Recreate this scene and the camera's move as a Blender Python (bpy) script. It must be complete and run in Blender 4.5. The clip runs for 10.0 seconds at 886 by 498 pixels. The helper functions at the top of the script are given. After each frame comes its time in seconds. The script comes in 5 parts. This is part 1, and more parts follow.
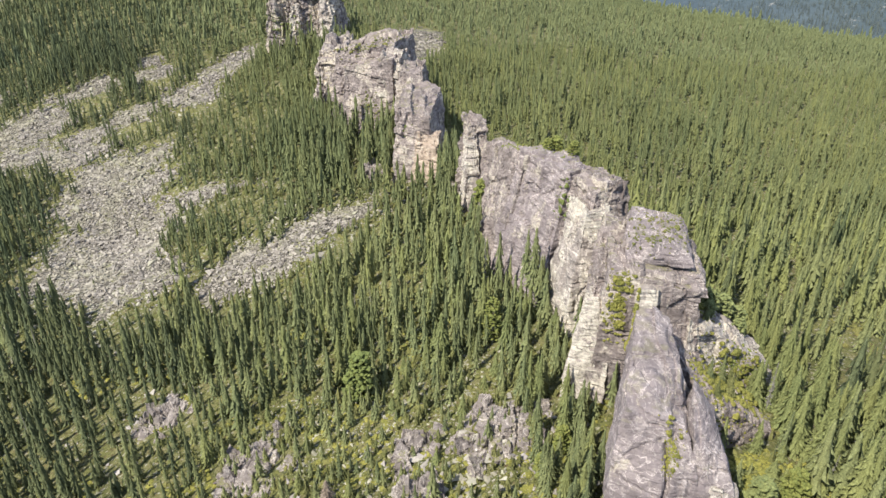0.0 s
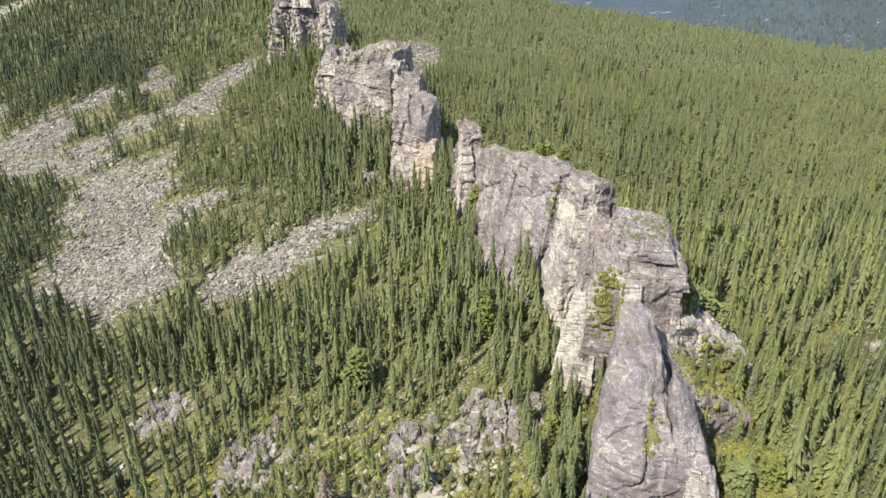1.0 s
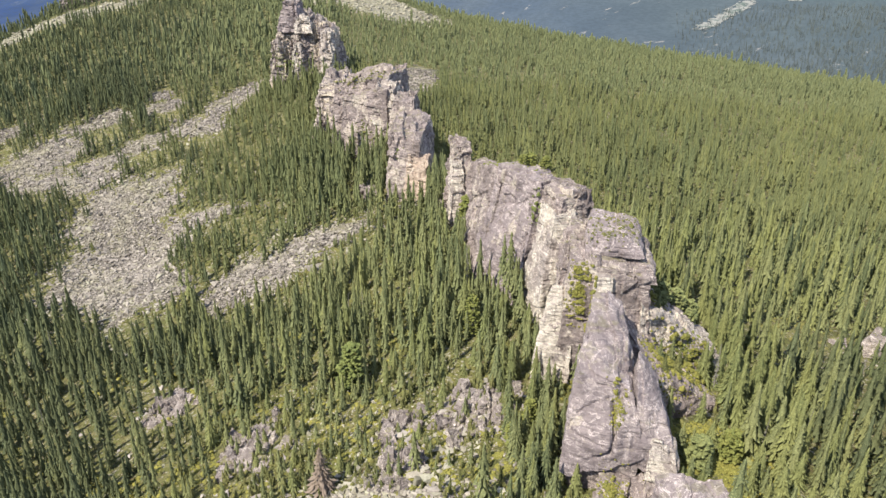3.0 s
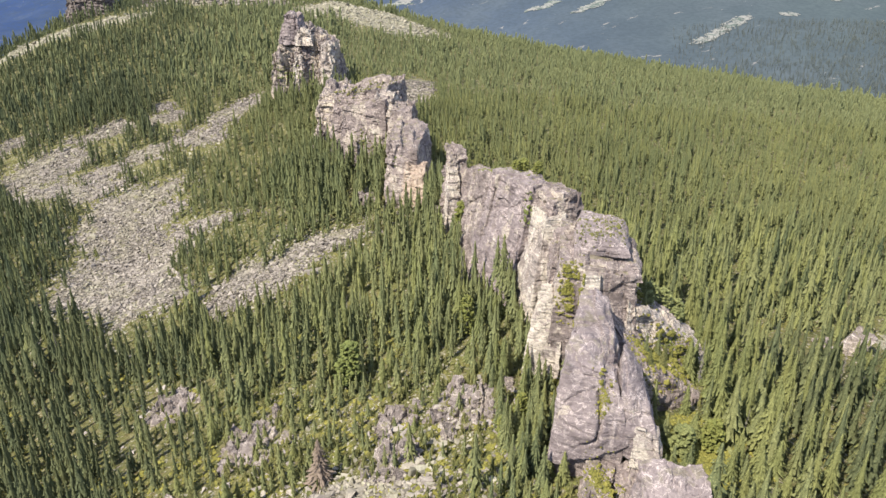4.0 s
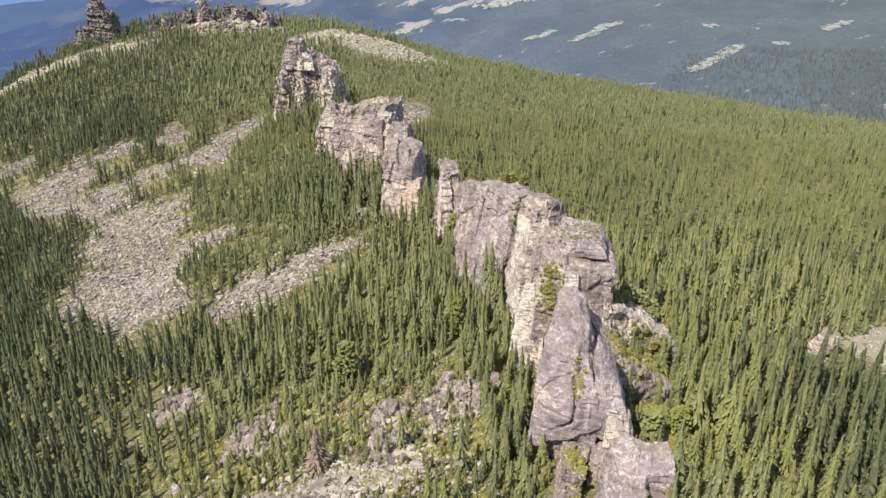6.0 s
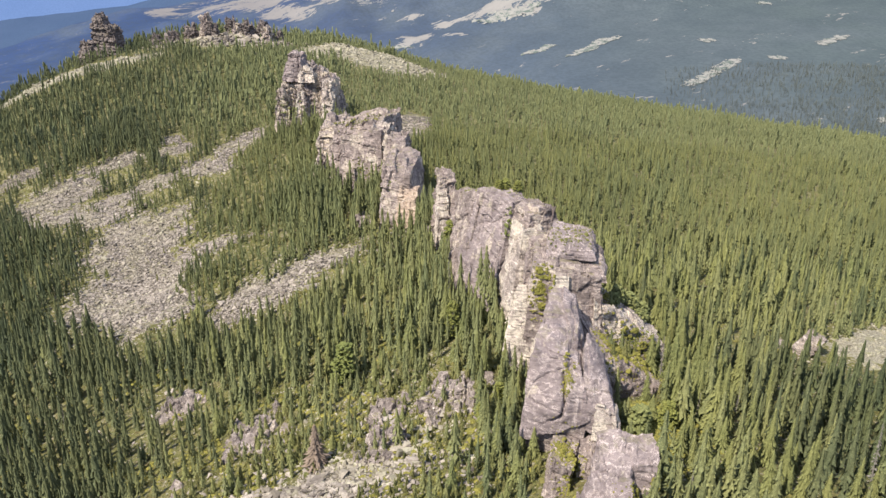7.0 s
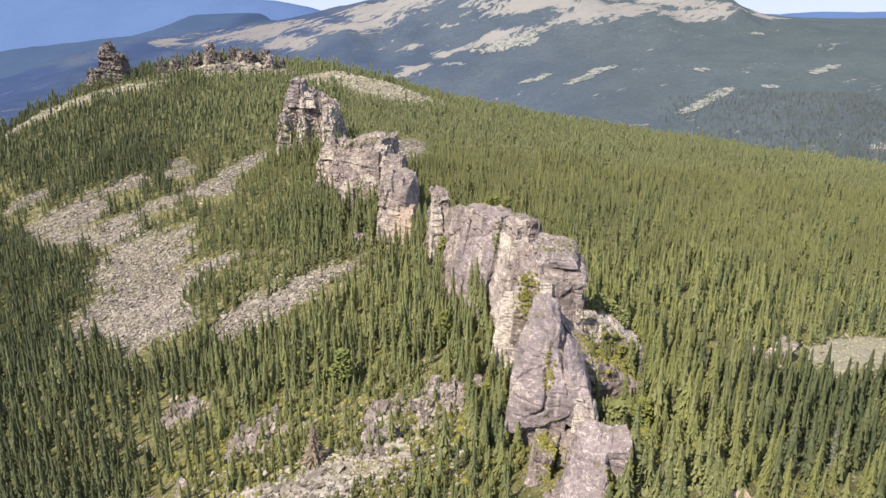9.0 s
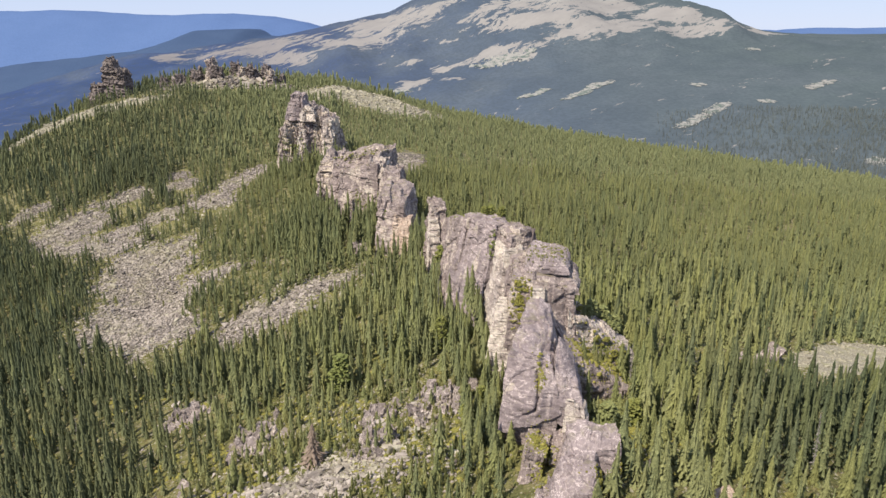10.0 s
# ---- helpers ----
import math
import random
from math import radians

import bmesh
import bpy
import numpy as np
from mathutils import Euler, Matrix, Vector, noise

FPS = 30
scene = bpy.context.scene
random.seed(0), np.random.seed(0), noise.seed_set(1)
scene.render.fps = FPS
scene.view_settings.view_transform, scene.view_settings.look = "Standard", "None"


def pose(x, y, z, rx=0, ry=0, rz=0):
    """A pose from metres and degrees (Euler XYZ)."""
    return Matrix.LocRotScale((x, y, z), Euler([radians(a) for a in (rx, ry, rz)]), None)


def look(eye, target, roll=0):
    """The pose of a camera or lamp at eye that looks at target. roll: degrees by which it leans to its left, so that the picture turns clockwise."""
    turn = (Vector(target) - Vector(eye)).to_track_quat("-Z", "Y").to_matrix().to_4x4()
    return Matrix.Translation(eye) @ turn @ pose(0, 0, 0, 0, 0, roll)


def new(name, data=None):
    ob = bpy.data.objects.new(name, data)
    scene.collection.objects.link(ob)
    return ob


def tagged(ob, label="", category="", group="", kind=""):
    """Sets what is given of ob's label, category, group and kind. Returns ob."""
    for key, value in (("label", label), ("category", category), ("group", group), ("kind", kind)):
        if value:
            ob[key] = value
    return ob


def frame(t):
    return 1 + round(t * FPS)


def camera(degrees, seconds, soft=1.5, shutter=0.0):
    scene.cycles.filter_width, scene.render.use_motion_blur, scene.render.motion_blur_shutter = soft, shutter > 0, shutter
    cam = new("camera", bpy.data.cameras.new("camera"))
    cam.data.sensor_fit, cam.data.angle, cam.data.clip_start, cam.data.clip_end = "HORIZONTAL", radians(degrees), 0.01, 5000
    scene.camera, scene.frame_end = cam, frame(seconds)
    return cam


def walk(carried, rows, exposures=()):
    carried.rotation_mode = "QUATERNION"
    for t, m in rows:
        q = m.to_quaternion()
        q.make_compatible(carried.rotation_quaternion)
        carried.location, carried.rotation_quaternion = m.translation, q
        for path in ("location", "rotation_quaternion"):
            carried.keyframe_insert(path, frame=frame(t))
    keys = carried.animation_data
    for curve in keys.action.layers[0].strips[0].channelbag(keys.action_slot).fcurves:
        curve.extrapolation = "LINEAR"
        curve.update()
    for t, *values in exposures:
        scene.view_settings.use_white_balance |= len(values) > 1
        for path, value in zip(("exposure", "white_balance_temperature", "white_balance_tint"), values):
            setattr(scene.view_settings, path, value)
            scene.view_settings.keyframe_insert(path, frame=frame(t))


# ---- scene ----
cam = camera(64.55, 10.0, soft=1.47)
PATH = [
    (0, (-10.28, 59.09, 101.52), (-10.64, 146.59, 53.12), -0.41),
    (0.5, (-9.73, 56.05, 101.51), (-10.04, 144.04, 54.00), -0.37),
    (1, (-9.17, 53.00, 101.47), (-9.46, 141.47, 54.86), -0.33),
    (1.5, (-8.61, 49.94, 101.43), (-8.87, 138.88, 55.70), -0.29),
    (2, (-8.05, 46.89, 101.37), (-8.29, 136.27, 56.52), -0.26),
    (2.5, (-7.50, 43.83, 101.29), (-7.72, 133.64, 57.33), -0.23),
    (3, (-6.95, 40.77, 101.21), (-7.16, 131.01, 58.12), -0.20),
    (3.5, (-6.40, 37.72, 101.12), (-6.60, 128.37, 58.91), -0.18),
    (4, (-5.86, 34.68, 101.03), (-6.05, 125.74, 59.69), -0.15),
    (4.5, (-5.32, 31.66, 100.93), (-5.50, 123.10, 60.46), -0.13),
    (5, (-4.79, 28.64, 100.83), (-4.97, 120.47, 61.24), -0.11),
    (5.5, (-4.27, 25.65, 100.72), (-4.44, 117.85, 62.01), -0.09),
    (6, (-3.75, 22.67, 100.62), (-3.91, 115.25, 62.80), -0.08),
    (6.5, (-3.25, 19.73, 100.52), (-3.40, 112.66, 63.59), -0.06),
    (7, (-2.75, 16.80, 100.42), (-2.89, 110.09, 64.39), -0.05),
    (7.5, (-2.26, 13.91, 100.33), (-2.39, 107.54, 65.21), -0.04),
    (8, (-1.78, 11.05, 100.24), (-1.89, 105.02, 66.04), -0.03),
    (8.5, (-1.32, 8.23, 100.16), (-1.41, 102.53, 66.89), -0.02),
    (9, (-0.87, 5.44, 100.10), (-0.93, 100.07, 67.77), -0.01),
    (9.5, (-0.43, 2.70, 100.04), (-0.46, 97.65, 68.67), -0.01),
    (10, (0.00, 0.00, 100.00), (0.00, 95.27, 69.61), 0.00),
]
walk(cam, [(t, look(eye, target, roll)) for t, eye, target, roll in PATH], ((0, 0.85, 6420, 4), (1.5, 0.87, 6470, 5), (5, 0.86, 6720, 9), (7.5, 0.82, 6800, 10.5), (9, 0.80, 6860, 11.5), (10, 0.65, 6830, 11.5)))

from mathutils.bvhtree import BVHTree

# ---------------------------------------------------------------- world and light
SUN_AZ, SUN_EL = 225.0, 50.5  # degrees, clockwise from +y
wd = bpy.data.worlds.new("world")
scene.world = wd
wd.use_nodes = True
wn = wd.node_tree.nodes
sky = wn.new("ShaderNodeTexSky")
sky.sky_type = "NISHITA"
sky.sun_disc = False
sky.sun_elevation, sky.sun_rotation = radians(SUN_EL), radians(SUN_AZ)
sky.air_density, sky.dust_density, sky.ozone_density, sky.altitude = 1.0, 0.1, 3.0, 1500
wn["Background"].inputs["Strength"].default_value = 0.13
hazy = wn.new("ShaderNodeMix")
hazy.data_type = "RGBA"
hazy.inputs[0].default_value = 0.9
hazy.inputs[7].default_value = (2.65, 3.25, 4.65, 1)
wd.node_tree.links.new(sky.outputs[0], hazy.inputs[6])
wd.node_tree.links.new(hazy.outputs[2], wn["Background"].inputs["Color"])

sun = new("sun", bpy.data.lights.new("sun", "SUN"))
sun.data.energy, sun.data.angle, sun.data.color = 5.0, radians(0.6), (1.0, 0.93, 0.81)
_sd = Vector((math.sin(radians(SUN_AZ)) * math.cos(radians(SUN_EL)), math.cos(radians(SUN_AZ)) * math.cos(radians(SUN_EL)), math.sin(radians(SUN_EL))))
sun.matrix_world = look(_sd * 300, (0, 0, 0))


# ---------------------------------------------------------------- materials
class Mat:
    """A small builder of node materials."""

    def __init__(self, name, rough=0.85, spec=0.25):
        self.m = bpy.data.materials.new(name)
        self.m.use_nodes = True
        self.t = self.m.node_tree
        self.b = self.t.nodes["Principled BSDF"]
        self.b.inputs["Roughness"].default_value = rough
        self.b.inputs["Specular IOR Level"].default_value = spec
        self.geo = self.t.nodes.new("ShaderNodeNewGeometry")

    def link(self, a, b):
        self.t.links.new(a, b)

    def noise(self, scale, detail=4.0, rough=0.55, stretch=None, distort=0.0):
        n = self.t.nodes.new("ShaderNodeTexNoise")
        n.inputs["Scale"].default_value, n.inputs["Detail"].default_value = scale, detail
        n.inputs["Roughness"].default_value, n.inputs["Distortion"].default_value = rough, distort
        src = self.geo.outputs["Position"]
        if stretch:
            mp = self.t.nodes.new("ShaderNodeMapping")
            mp.inputs["Scale"].default_value = stretch[:3]
            if len(stretch) > 3:
                mp.inputs["Rotation"].default_value = [radians(a) for a in stretch[3:]]
            self.link(src, mp.inputs["Vector"])
            src = mp.outputs[0]
        self.link(src, n.inputs["Vector"])
        return n.outputs["Fac"]

    def streaks(self, scale, turn, slim, detail=6.0, rough=0.6, distort=0.3):
        """Noise drawn out along a heading of the plan."""
        a = self.t.nodes.new("ShaderNodeMapping")
        a.inputs["Rotation"].default_value = (0, 0, -radians(turn))
        self.link(self.geo.outputs["Position"], a.inputs["Vector"])
        s = self.t.nodes.new("ShaderNodeMapping")
        s.inputs["Scale"].default_value = (slim, 1, 1)
        self.link(a.outputs[0], s.inputs["Vector"])
        n = self.t.nodes.new("ShaderNodeTexNoise")
        n.inputs["Scale"].default_value, n.inputs["Detail"].default_value = scale, detail
        n.inputs["Roughness"].default_value, n.inputs["Distortion"].default_value = rough, distort
        self.link(s.outputs[0], n.inputs["Vector"])
        return n.outputs["Fac"]

    def cells(self, scale, feature="DISTANCE_TO_EDGE", stretch=None):
        n = self.t.nodes.new("ShaderNodeTexVoronoi")
        n.feature = feature
        n.inputs["Scale"].default_value = scale
        src = self.geo.outputs["Position"]
        if stretch:
            mp = self.t.nodes.new("ShaderNodeMapping")
            mp.inputs["Scale"].default_value = stretch
            self.link(src, mp.inputs["Vector"])
            src = mp.outputs[0]
        self.link(src, n.inputs["Vector"])
        return n.outputs["Distance"]

    def ramp(self, fac, *stops):
        r = self.t.nodes.new("ShaderNodeValToRGB")
        el = r.color_ramp.elements
        while len(el) < len(stops):
            el.new(0.5)
        for e, (p, c) in zip(el, stops):
            e.position = p
            e.color = (c, c, c, 1) if isinstance(c, (int, float)) else (*c, 1)
        self.link(fac, r.inputs[0])
        return r.outputs[0]

    def mix(self, fac, a, b, mode="MIX"):
        n = self.t.nodes.new("ShaderNodeMix")
        n.data_type, n.blend_type = "RGBA", mode
        for sock, v in ((n.inputs[0], fac), (n.inputs[6], a), (n.inputs[7], b)):
            if isinstance(v, (int, float)):
                sock.default_value = v
            elif isinstance(v, tuple):
                sock.default_value = (*v, 1)
            else:
                self.link(v, sock)
        return n.outputs[2]

    def math(self, op, a, b=0.0, c=None):
        n = self.t.nodes.new("ShaderNodeMath")
        n.operation = op
        for sock, v in zip(n.inputs, (a, b) if c is None else (a, b, c)):
            if isinstance(v, (int, float)):
                sock.default_value = v
            else:
                self.link(v, sock)
        return n.outputs[0]

    def axis(self, out, i):
        n = self.t.nodes.new("ShaderNodeSeparateXYZ")
        self.link(out, n.inputs[0])
        return n.outputs[i]

    def chance(self):
        """A random value of each joined piece and of each object."""
        o = self.t.nodes.new("ShaderNodeObjectInfo")
        s = self.math("ADD", o.outputs["Random"], self.geo.outputs["Random Per Island"])
        return self.math("FRACT", s)

    def done(self, colour, bump=None, strength=0.5, dist=0.2):
        if isinstance(colour, tuple):
            self.b.inputs["Base Color"].default_value = (*colour, 1)
        else:
            self.link(colour, self.b.inputs["Base Color"])
        if bump is not None:
            n = self.t.nodes.new("ShaderNodeBump")
            n.inputs["Strength"].default_value, n.inputs["Distance"].default_value = strength, dist
            self.link(bump, n.inputs["Height"])
            self.link(n.outputs[0], self.b.inputs["Normal"])
        return self.m


def rock_material(name, dark, mid, pale, fresh, fresh_at=0.62, moss=0.5, cracks=1.0):
    k = Mat(name, 0.92, 0.15)
    big, fine, grit = k.noise(0.13, 6, 0.6), k.noise(0.9, 7, 0.7), k.noise(4.0, 5, 0.7)
    c = k.mix(k.ramp(big, (0.36, 0.0), (0.64, 1.0)), dark, mid)
    # pale streaks that run down the faces, and blotches of lichen
    c = k.mix(k.ramp(k.noise(0.55, 7, 0.68, (1, 1, 0.28)), (0.52, 0.0), (0.68, 0.8)), c, pale)
    c = k.mix(k.ramp(k.noise(1.1, 5, 0.7), (0.58, 0.0), (0.68, 0.6)), c, tuple(0.5 * u + 0.5 * v for u, v in zip(pale, fresh)))
    # fresh cream faces where steep rock has broken away
    steep = k.ramp(k.axis(k.geo.outputs["Normal"], 2), (0.2, 1.0), (0.6, 0.0))
    brk = k.ramp(k.noise(0.17, 7, 0.66, (1, 1, 0.55)), (fresh_at - 0.08, 0.0), (fresh_at - 0.02, 0.9))
    c = k.mix(k.math("MULTIPLY", steep, brk), c, fresh)
    # fractures: bedding and steep joints, broken off here and there
    for turn, gap, width in (((12, -9, 20), 0.30, 0.035), ((80, 14, 30), 0.23, 0.028), ((8, 84, -15), 0.19, 0.028)):
        mp = k.t.nodes.new("ShaderNodeMapping")
        mp.inputs["Rotation"].default_value = [radians(a) for a in turn]
        k.link(k.geo.outputs["Position"], mp.inputs["Vector"])
        along = k.math("ADD", k.math("MULTIPLY", k.axis(mp.outputs[0], 2), gap), k.math("MULTIPLY", k.noise(0.22, 5, 0.6), 1.5))
        line = k.ramp(k.math("PINGPONG", along, 0.5), (0.0, 0.85 * cracks), (width, 0.0))
        there = k.ramp(k.noise(0.16 + gap * 0.3, 3, 0.5), (0.5, 0.0), (0.56, 1.0))
        c = k.mix(k.math("MULTIPLY", line, there), c, (0.045, 0.04, 0.038))
    # thin bedding lines
    beds = k.noise(0.7, 6, 0.6, (0.3, 0.3, 3.0, 7, -9, 0), 0.3)
    c = k.mix(k.ramp(beds, (0.455, 0.0), (0.485, 0.2 + 0.3 * cracks), (0.51, 0.0)), c, tuple(v * 0.5 for v in dark))
    # thin pale veins
    for size, wide in ((0.16, 0.009), (0.33, 0.012)):
        vein = k.ramp(k.noise(size, 6, 0.55, (1, 0.7, 1.3), 0.6), (0.5 - wide, 0.0), (0.5, 0.95), (0.5 + wide, 0.0))
        c = k.mix(k.math("MULTIPLY", vein, k.ramp(big, (0.36, 0.3), (0.58, 1.0))), c, tuple(min(1, u * 1.45) for u in pale))
    # moss and grass on the level ledges
    flat = k.ramp(k.axis(k.geo.outputs["Normal"], 2), (0.74, 0.0), (0.92, 1.0))
    green = k.ramp(k.noise(0.28, 6, 0.65), (0.5, 0.0), (0.57, moss))
    c = k.mix(k.math("MULTIPLY", flat, green), c, (0.16, 0.155, 0.045))
    c = k.mix(k.ramp(fine, (0.34, 0.5), (0.52, 0.0)), c, dark)
    c = k.mix(k.ramp(grit, (0.33, 0.45), (0.5, 0.0)), c, tuple(v * 0.55 for v in dark))
    return k.done(c, k.math("ADD", k.math("ADD", fine, k.math("MULTIPLY", grit, 0.4)), k.math("MULTIPLY", beds, 0.9)), 0.9, 0.5)


M_ROCK = rock_material("grey_rock", (0.158, 0.129, 0.124), (0.261, 0.215, 0.210), (0.385, 0.328, 0.302), (0.57, 0.495, 0.42), 0.60)
M_SLAB = rock_material("slab_rock", (0.177, 0.146, 0.150), (0.271, 0.226, 0.229), (0.389, 0.335, 0.324), (0.54, 0.47, 0.39), 0.67, 0.3, 0.5)
M_CREAM = rock_material("fresh_rock", (0.223, 0.188, 0.178), (0.315, 0.271, 0.251), (0.475, 0.419, 0.373), (0.653, 0.586, 0.504), 0.52, 0.2)
M_RUST = rock_material("rusty_rock", (0.31, 0.24, 0.205), (0.42, 0.325, 0.255), (0.50, 0.43, 0.37), (0.47, 0.37, 0.295), 0.52, 0.1)
M_TOR = rock_material("tower_rock", (0.140, 0.116, 0.119), (0.233, 0.196, 0.196), (0.437, 0.382, 0.342), (0.68, 0.585, 0.465), 0.555, 0.3)
M_PILEROCK = rock_material("outcrop_rock", (0.16, 0.133, 0.128), (0.252, 0.214, 0.204), (0.40, 0.35, 0.32), (0.48, 0.415, 0.355), 0.62, 0.7)
M_FARTOR = rock_material("dark_tor_rock", (0.10, 0.085, 0.085), (0.16, 0.135, 0.13), (0.24, 0.205, 0.185), (0.3, 0.25, 0.2), 0.66, 0.3)


def scree_material(name, dark, mid, pale, lichen):
    k = Mat(name, 0.95, 0.15)
    ch = k.chance()
    c = k.ramp(ch, (0.0, dark), (0.35, mid), (0.8, pale), (1.0, mid))
    c = k.mix(k.ramp(k.noise(0.07, 4), (0.45, 0.0), (0.66, 0.55)), c, lichen)
    c = k.mix(k.ramp(k.noise(2.5, 4, 0.6), (0.35, 0.45), (0.6, 0.0)), c, dark)
    return k.done(c, k.noise(3.0, 4), 0.5, 0.1)


M_SCREE = scree_material("scree_stone", (0.088, 0.076, 0.070), (0.230, 0.202, 0.182), (0.368, 0.327, 0.290), (0.305, 0.28, 0.20))
M_PALESCREE = scree_material("lichened_scree_stone", (0.13, 0.118, 0.094), (0.285, 0.262, 0.208), (0.375, 0.348, 0.278), (0.34, 0.325, 0.23))
M_PILE = scree_material("fallen_block_stone", (0.19, 0.165, 0.165), (0.29, 0.255, 0.25), (0.40, 0.36, 0.33), (0.30, 0.29, 0.18))

k = Mat("forest_floor", 0.95, 0.1)
_a = k.mix(k.ramp(k.noise(0.06, 5), (0.35, 0.0), (0.65, 1.0)), (0.088, 0.094, 0.036), (0.155, 0.148, 0.056))
_a = k.mix(k.ramp(k.noise(0.35, 6, 0.65), (0.45, 0.0), (0.62, 0.85)), _a, (0.195, 0.176, 0.088))
_a = k.mix(k.ramp(k.noise(0.8, 5, 0.6), (0.56, 0.0), (0.64, 0.8)), _a, (0.12, 0.085, 0.05))
_a = k.mix(k.ramp(k.noise(1.1, 4), (0.57, 0.0), (0.62, 0.8)), _a, (0.31, 0.285, 0.225))
_a = k.mix(k.ramp(k.noise(1.7, 5, 0.7), (0.34, 0.85), (0.52, 0.0)), _a, (0.036, 0.042, 0.018))
M_FLOOR = k.done(_a, k.noise(1.4, 6, 0.7), 1.0, 0.8)

k = Mat("pale_rubble_ground", 0.95, 0.15)
_a = k.mix(k.ramp(k.cells(1.6), (0.0, 0.0), (0.25, 1.0)), (0.14, 0.128, 0.098), (0.31, 0.285, 0.222))
_a = k.mix(k.ramp(k.noise(0.25, 5, 0.65), (0.5, 0.0), (0.66, 0.7)), _a, (0.22, 0.215, 0.11))
M_PALERUBBLE = k.done(_a, k.cells(1.6), 1.0, 0.4)

k = Mat("rubble_ground", 0.95, 0.15)
_a = k.mix(k.ramp(k.cells(0.9), (0.0, 0.0), (0.28, 1.0)), (0.05, 0.044, 0.038), (0.20, 0.176, 0.15))
_a = k.mix(k.ramp(k.noise(0.2, 4), (0.5, 0.0), (0.66, 0.6)), _a, (0.24, 0.23, 0.12))
M_RUBBLE = k.done(_a, k.cells(0.9), 1.0, 0.6)


def foliage(name, a, b, c):
    a, b, c = ((0.94 * u, 0.925 * v, 0.88 * w) for u, v, w in (a, b, c))
    k = Mat(name, 0.8, 0.08)
    col = k.ramp(k.chance(), (0.0, a), (0.5, b), (1.0, c))
    col = k.mix(k.ramp(k.noise(0.017, 4), (0.42, 0.0), (0.62, 0.65)), col, c)
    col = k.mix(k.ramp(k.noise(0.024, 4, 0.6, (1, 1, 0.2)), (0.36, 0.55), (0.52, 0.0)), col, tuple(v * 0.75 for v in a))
    # tufts of needles: pale tips over depths whose shade is painted in by noise
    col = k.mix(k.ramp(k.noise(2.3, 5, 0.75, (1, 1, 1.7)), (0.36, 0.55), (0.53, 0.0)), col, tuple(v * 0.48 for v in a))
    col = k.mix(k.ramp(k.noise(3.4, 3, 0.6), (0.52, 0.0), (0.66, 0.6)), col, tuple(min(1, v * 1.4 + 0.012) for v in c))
    return k.done(col, k.noise(2.6, 5, 0.75), 0.7, 0.4)


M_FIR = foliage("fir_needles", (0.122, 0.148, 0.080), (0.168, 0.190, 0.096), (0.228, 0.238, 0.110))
# fir copy for the middle distance, lightened by painted-in haze
M_MIDFIR = foliage("hazed_upper_fir_needles", (0.135, 0.160, 0.083), (0.161, 0.181, 0.089), (0.188, 0.200, 0.093))
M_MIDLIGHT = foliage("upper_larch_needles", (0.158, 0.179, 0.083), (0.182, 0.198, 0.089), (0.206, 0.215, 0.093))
# crest firs paler and bluer again: more haze put into the colour
M_HIGHFIR = foliage("hazed_crest_fir_needles", (0.154, 0.178, 0.096), (0.168, 0.190, 0.099), (0.184, 0.201, 0.102))
# darker copies of the fir needles: shade and vignetting put into colour
M_DARKFIR = foliage("shade_darkened_fir_needles", (0.080, 0.103, 0.066), (0.108, 0.128, 0.072), (0.142, 0.155, 0.078))
M_DEEPFIR = foliage("shade_deepened_fir_needles", (0.066, 0.090, 0.058), (0.092, 0.114, 0.064), (0.126, 0.144, 0.070))
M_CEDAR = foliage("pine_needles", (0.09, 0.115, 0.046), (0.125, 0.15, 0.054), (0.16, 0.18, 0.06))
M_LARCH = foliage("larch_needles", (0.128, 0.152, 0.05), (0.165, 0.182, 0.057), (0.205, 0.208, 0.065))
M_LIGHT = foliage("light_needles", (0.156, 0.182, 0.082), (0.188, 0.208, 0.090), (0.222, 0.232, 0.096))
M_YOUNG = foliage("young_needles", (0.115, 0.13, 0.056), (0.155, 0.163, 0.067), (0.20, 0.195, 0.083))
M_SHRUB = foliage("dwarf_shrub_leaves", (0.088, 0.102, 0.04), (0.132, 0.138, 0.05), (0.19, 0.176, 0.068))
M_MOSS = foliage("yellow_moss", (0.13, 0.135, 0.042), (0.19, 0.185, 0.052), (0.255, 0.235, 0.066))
# blue-grey needles: the valley's haze is put into this colour
M_FARFIR = foliage("haze_tinted_fir_needles", (0.098, 0.115, 0.118), (0.104, 0.122, 0.122), (0.112, 0.128, 0.124))
k = Mat("bark", 0.95, 0.1)
M_BARK = k.done(k.mix(k.noise(3, 4, 0.6, (1, 1, 0.2)), (0.11, 0.09, 0.075), (0.24, 0.21, 0.18)), k.noise(9, 3), 0.6, 0.05)
k = Mat("dead_wood", 0.95, 0.1)
M_DEAD = k.done(k.mix(k.noise(3, 4), (0.13, 0.12, 0.11), (0.23, 0.215, 0.20)), k.noise(9, 3), 0.6, 0.05)
k = Mat("dead_needles", 0.95, 0.1)
M_BROWN = k.done(k.mix(k.noise(2, 4), (0.15, 0.115, 0.09), (0.26, 0.205, 0.17)), k.noise(6, 3), 0.8, 0.2)


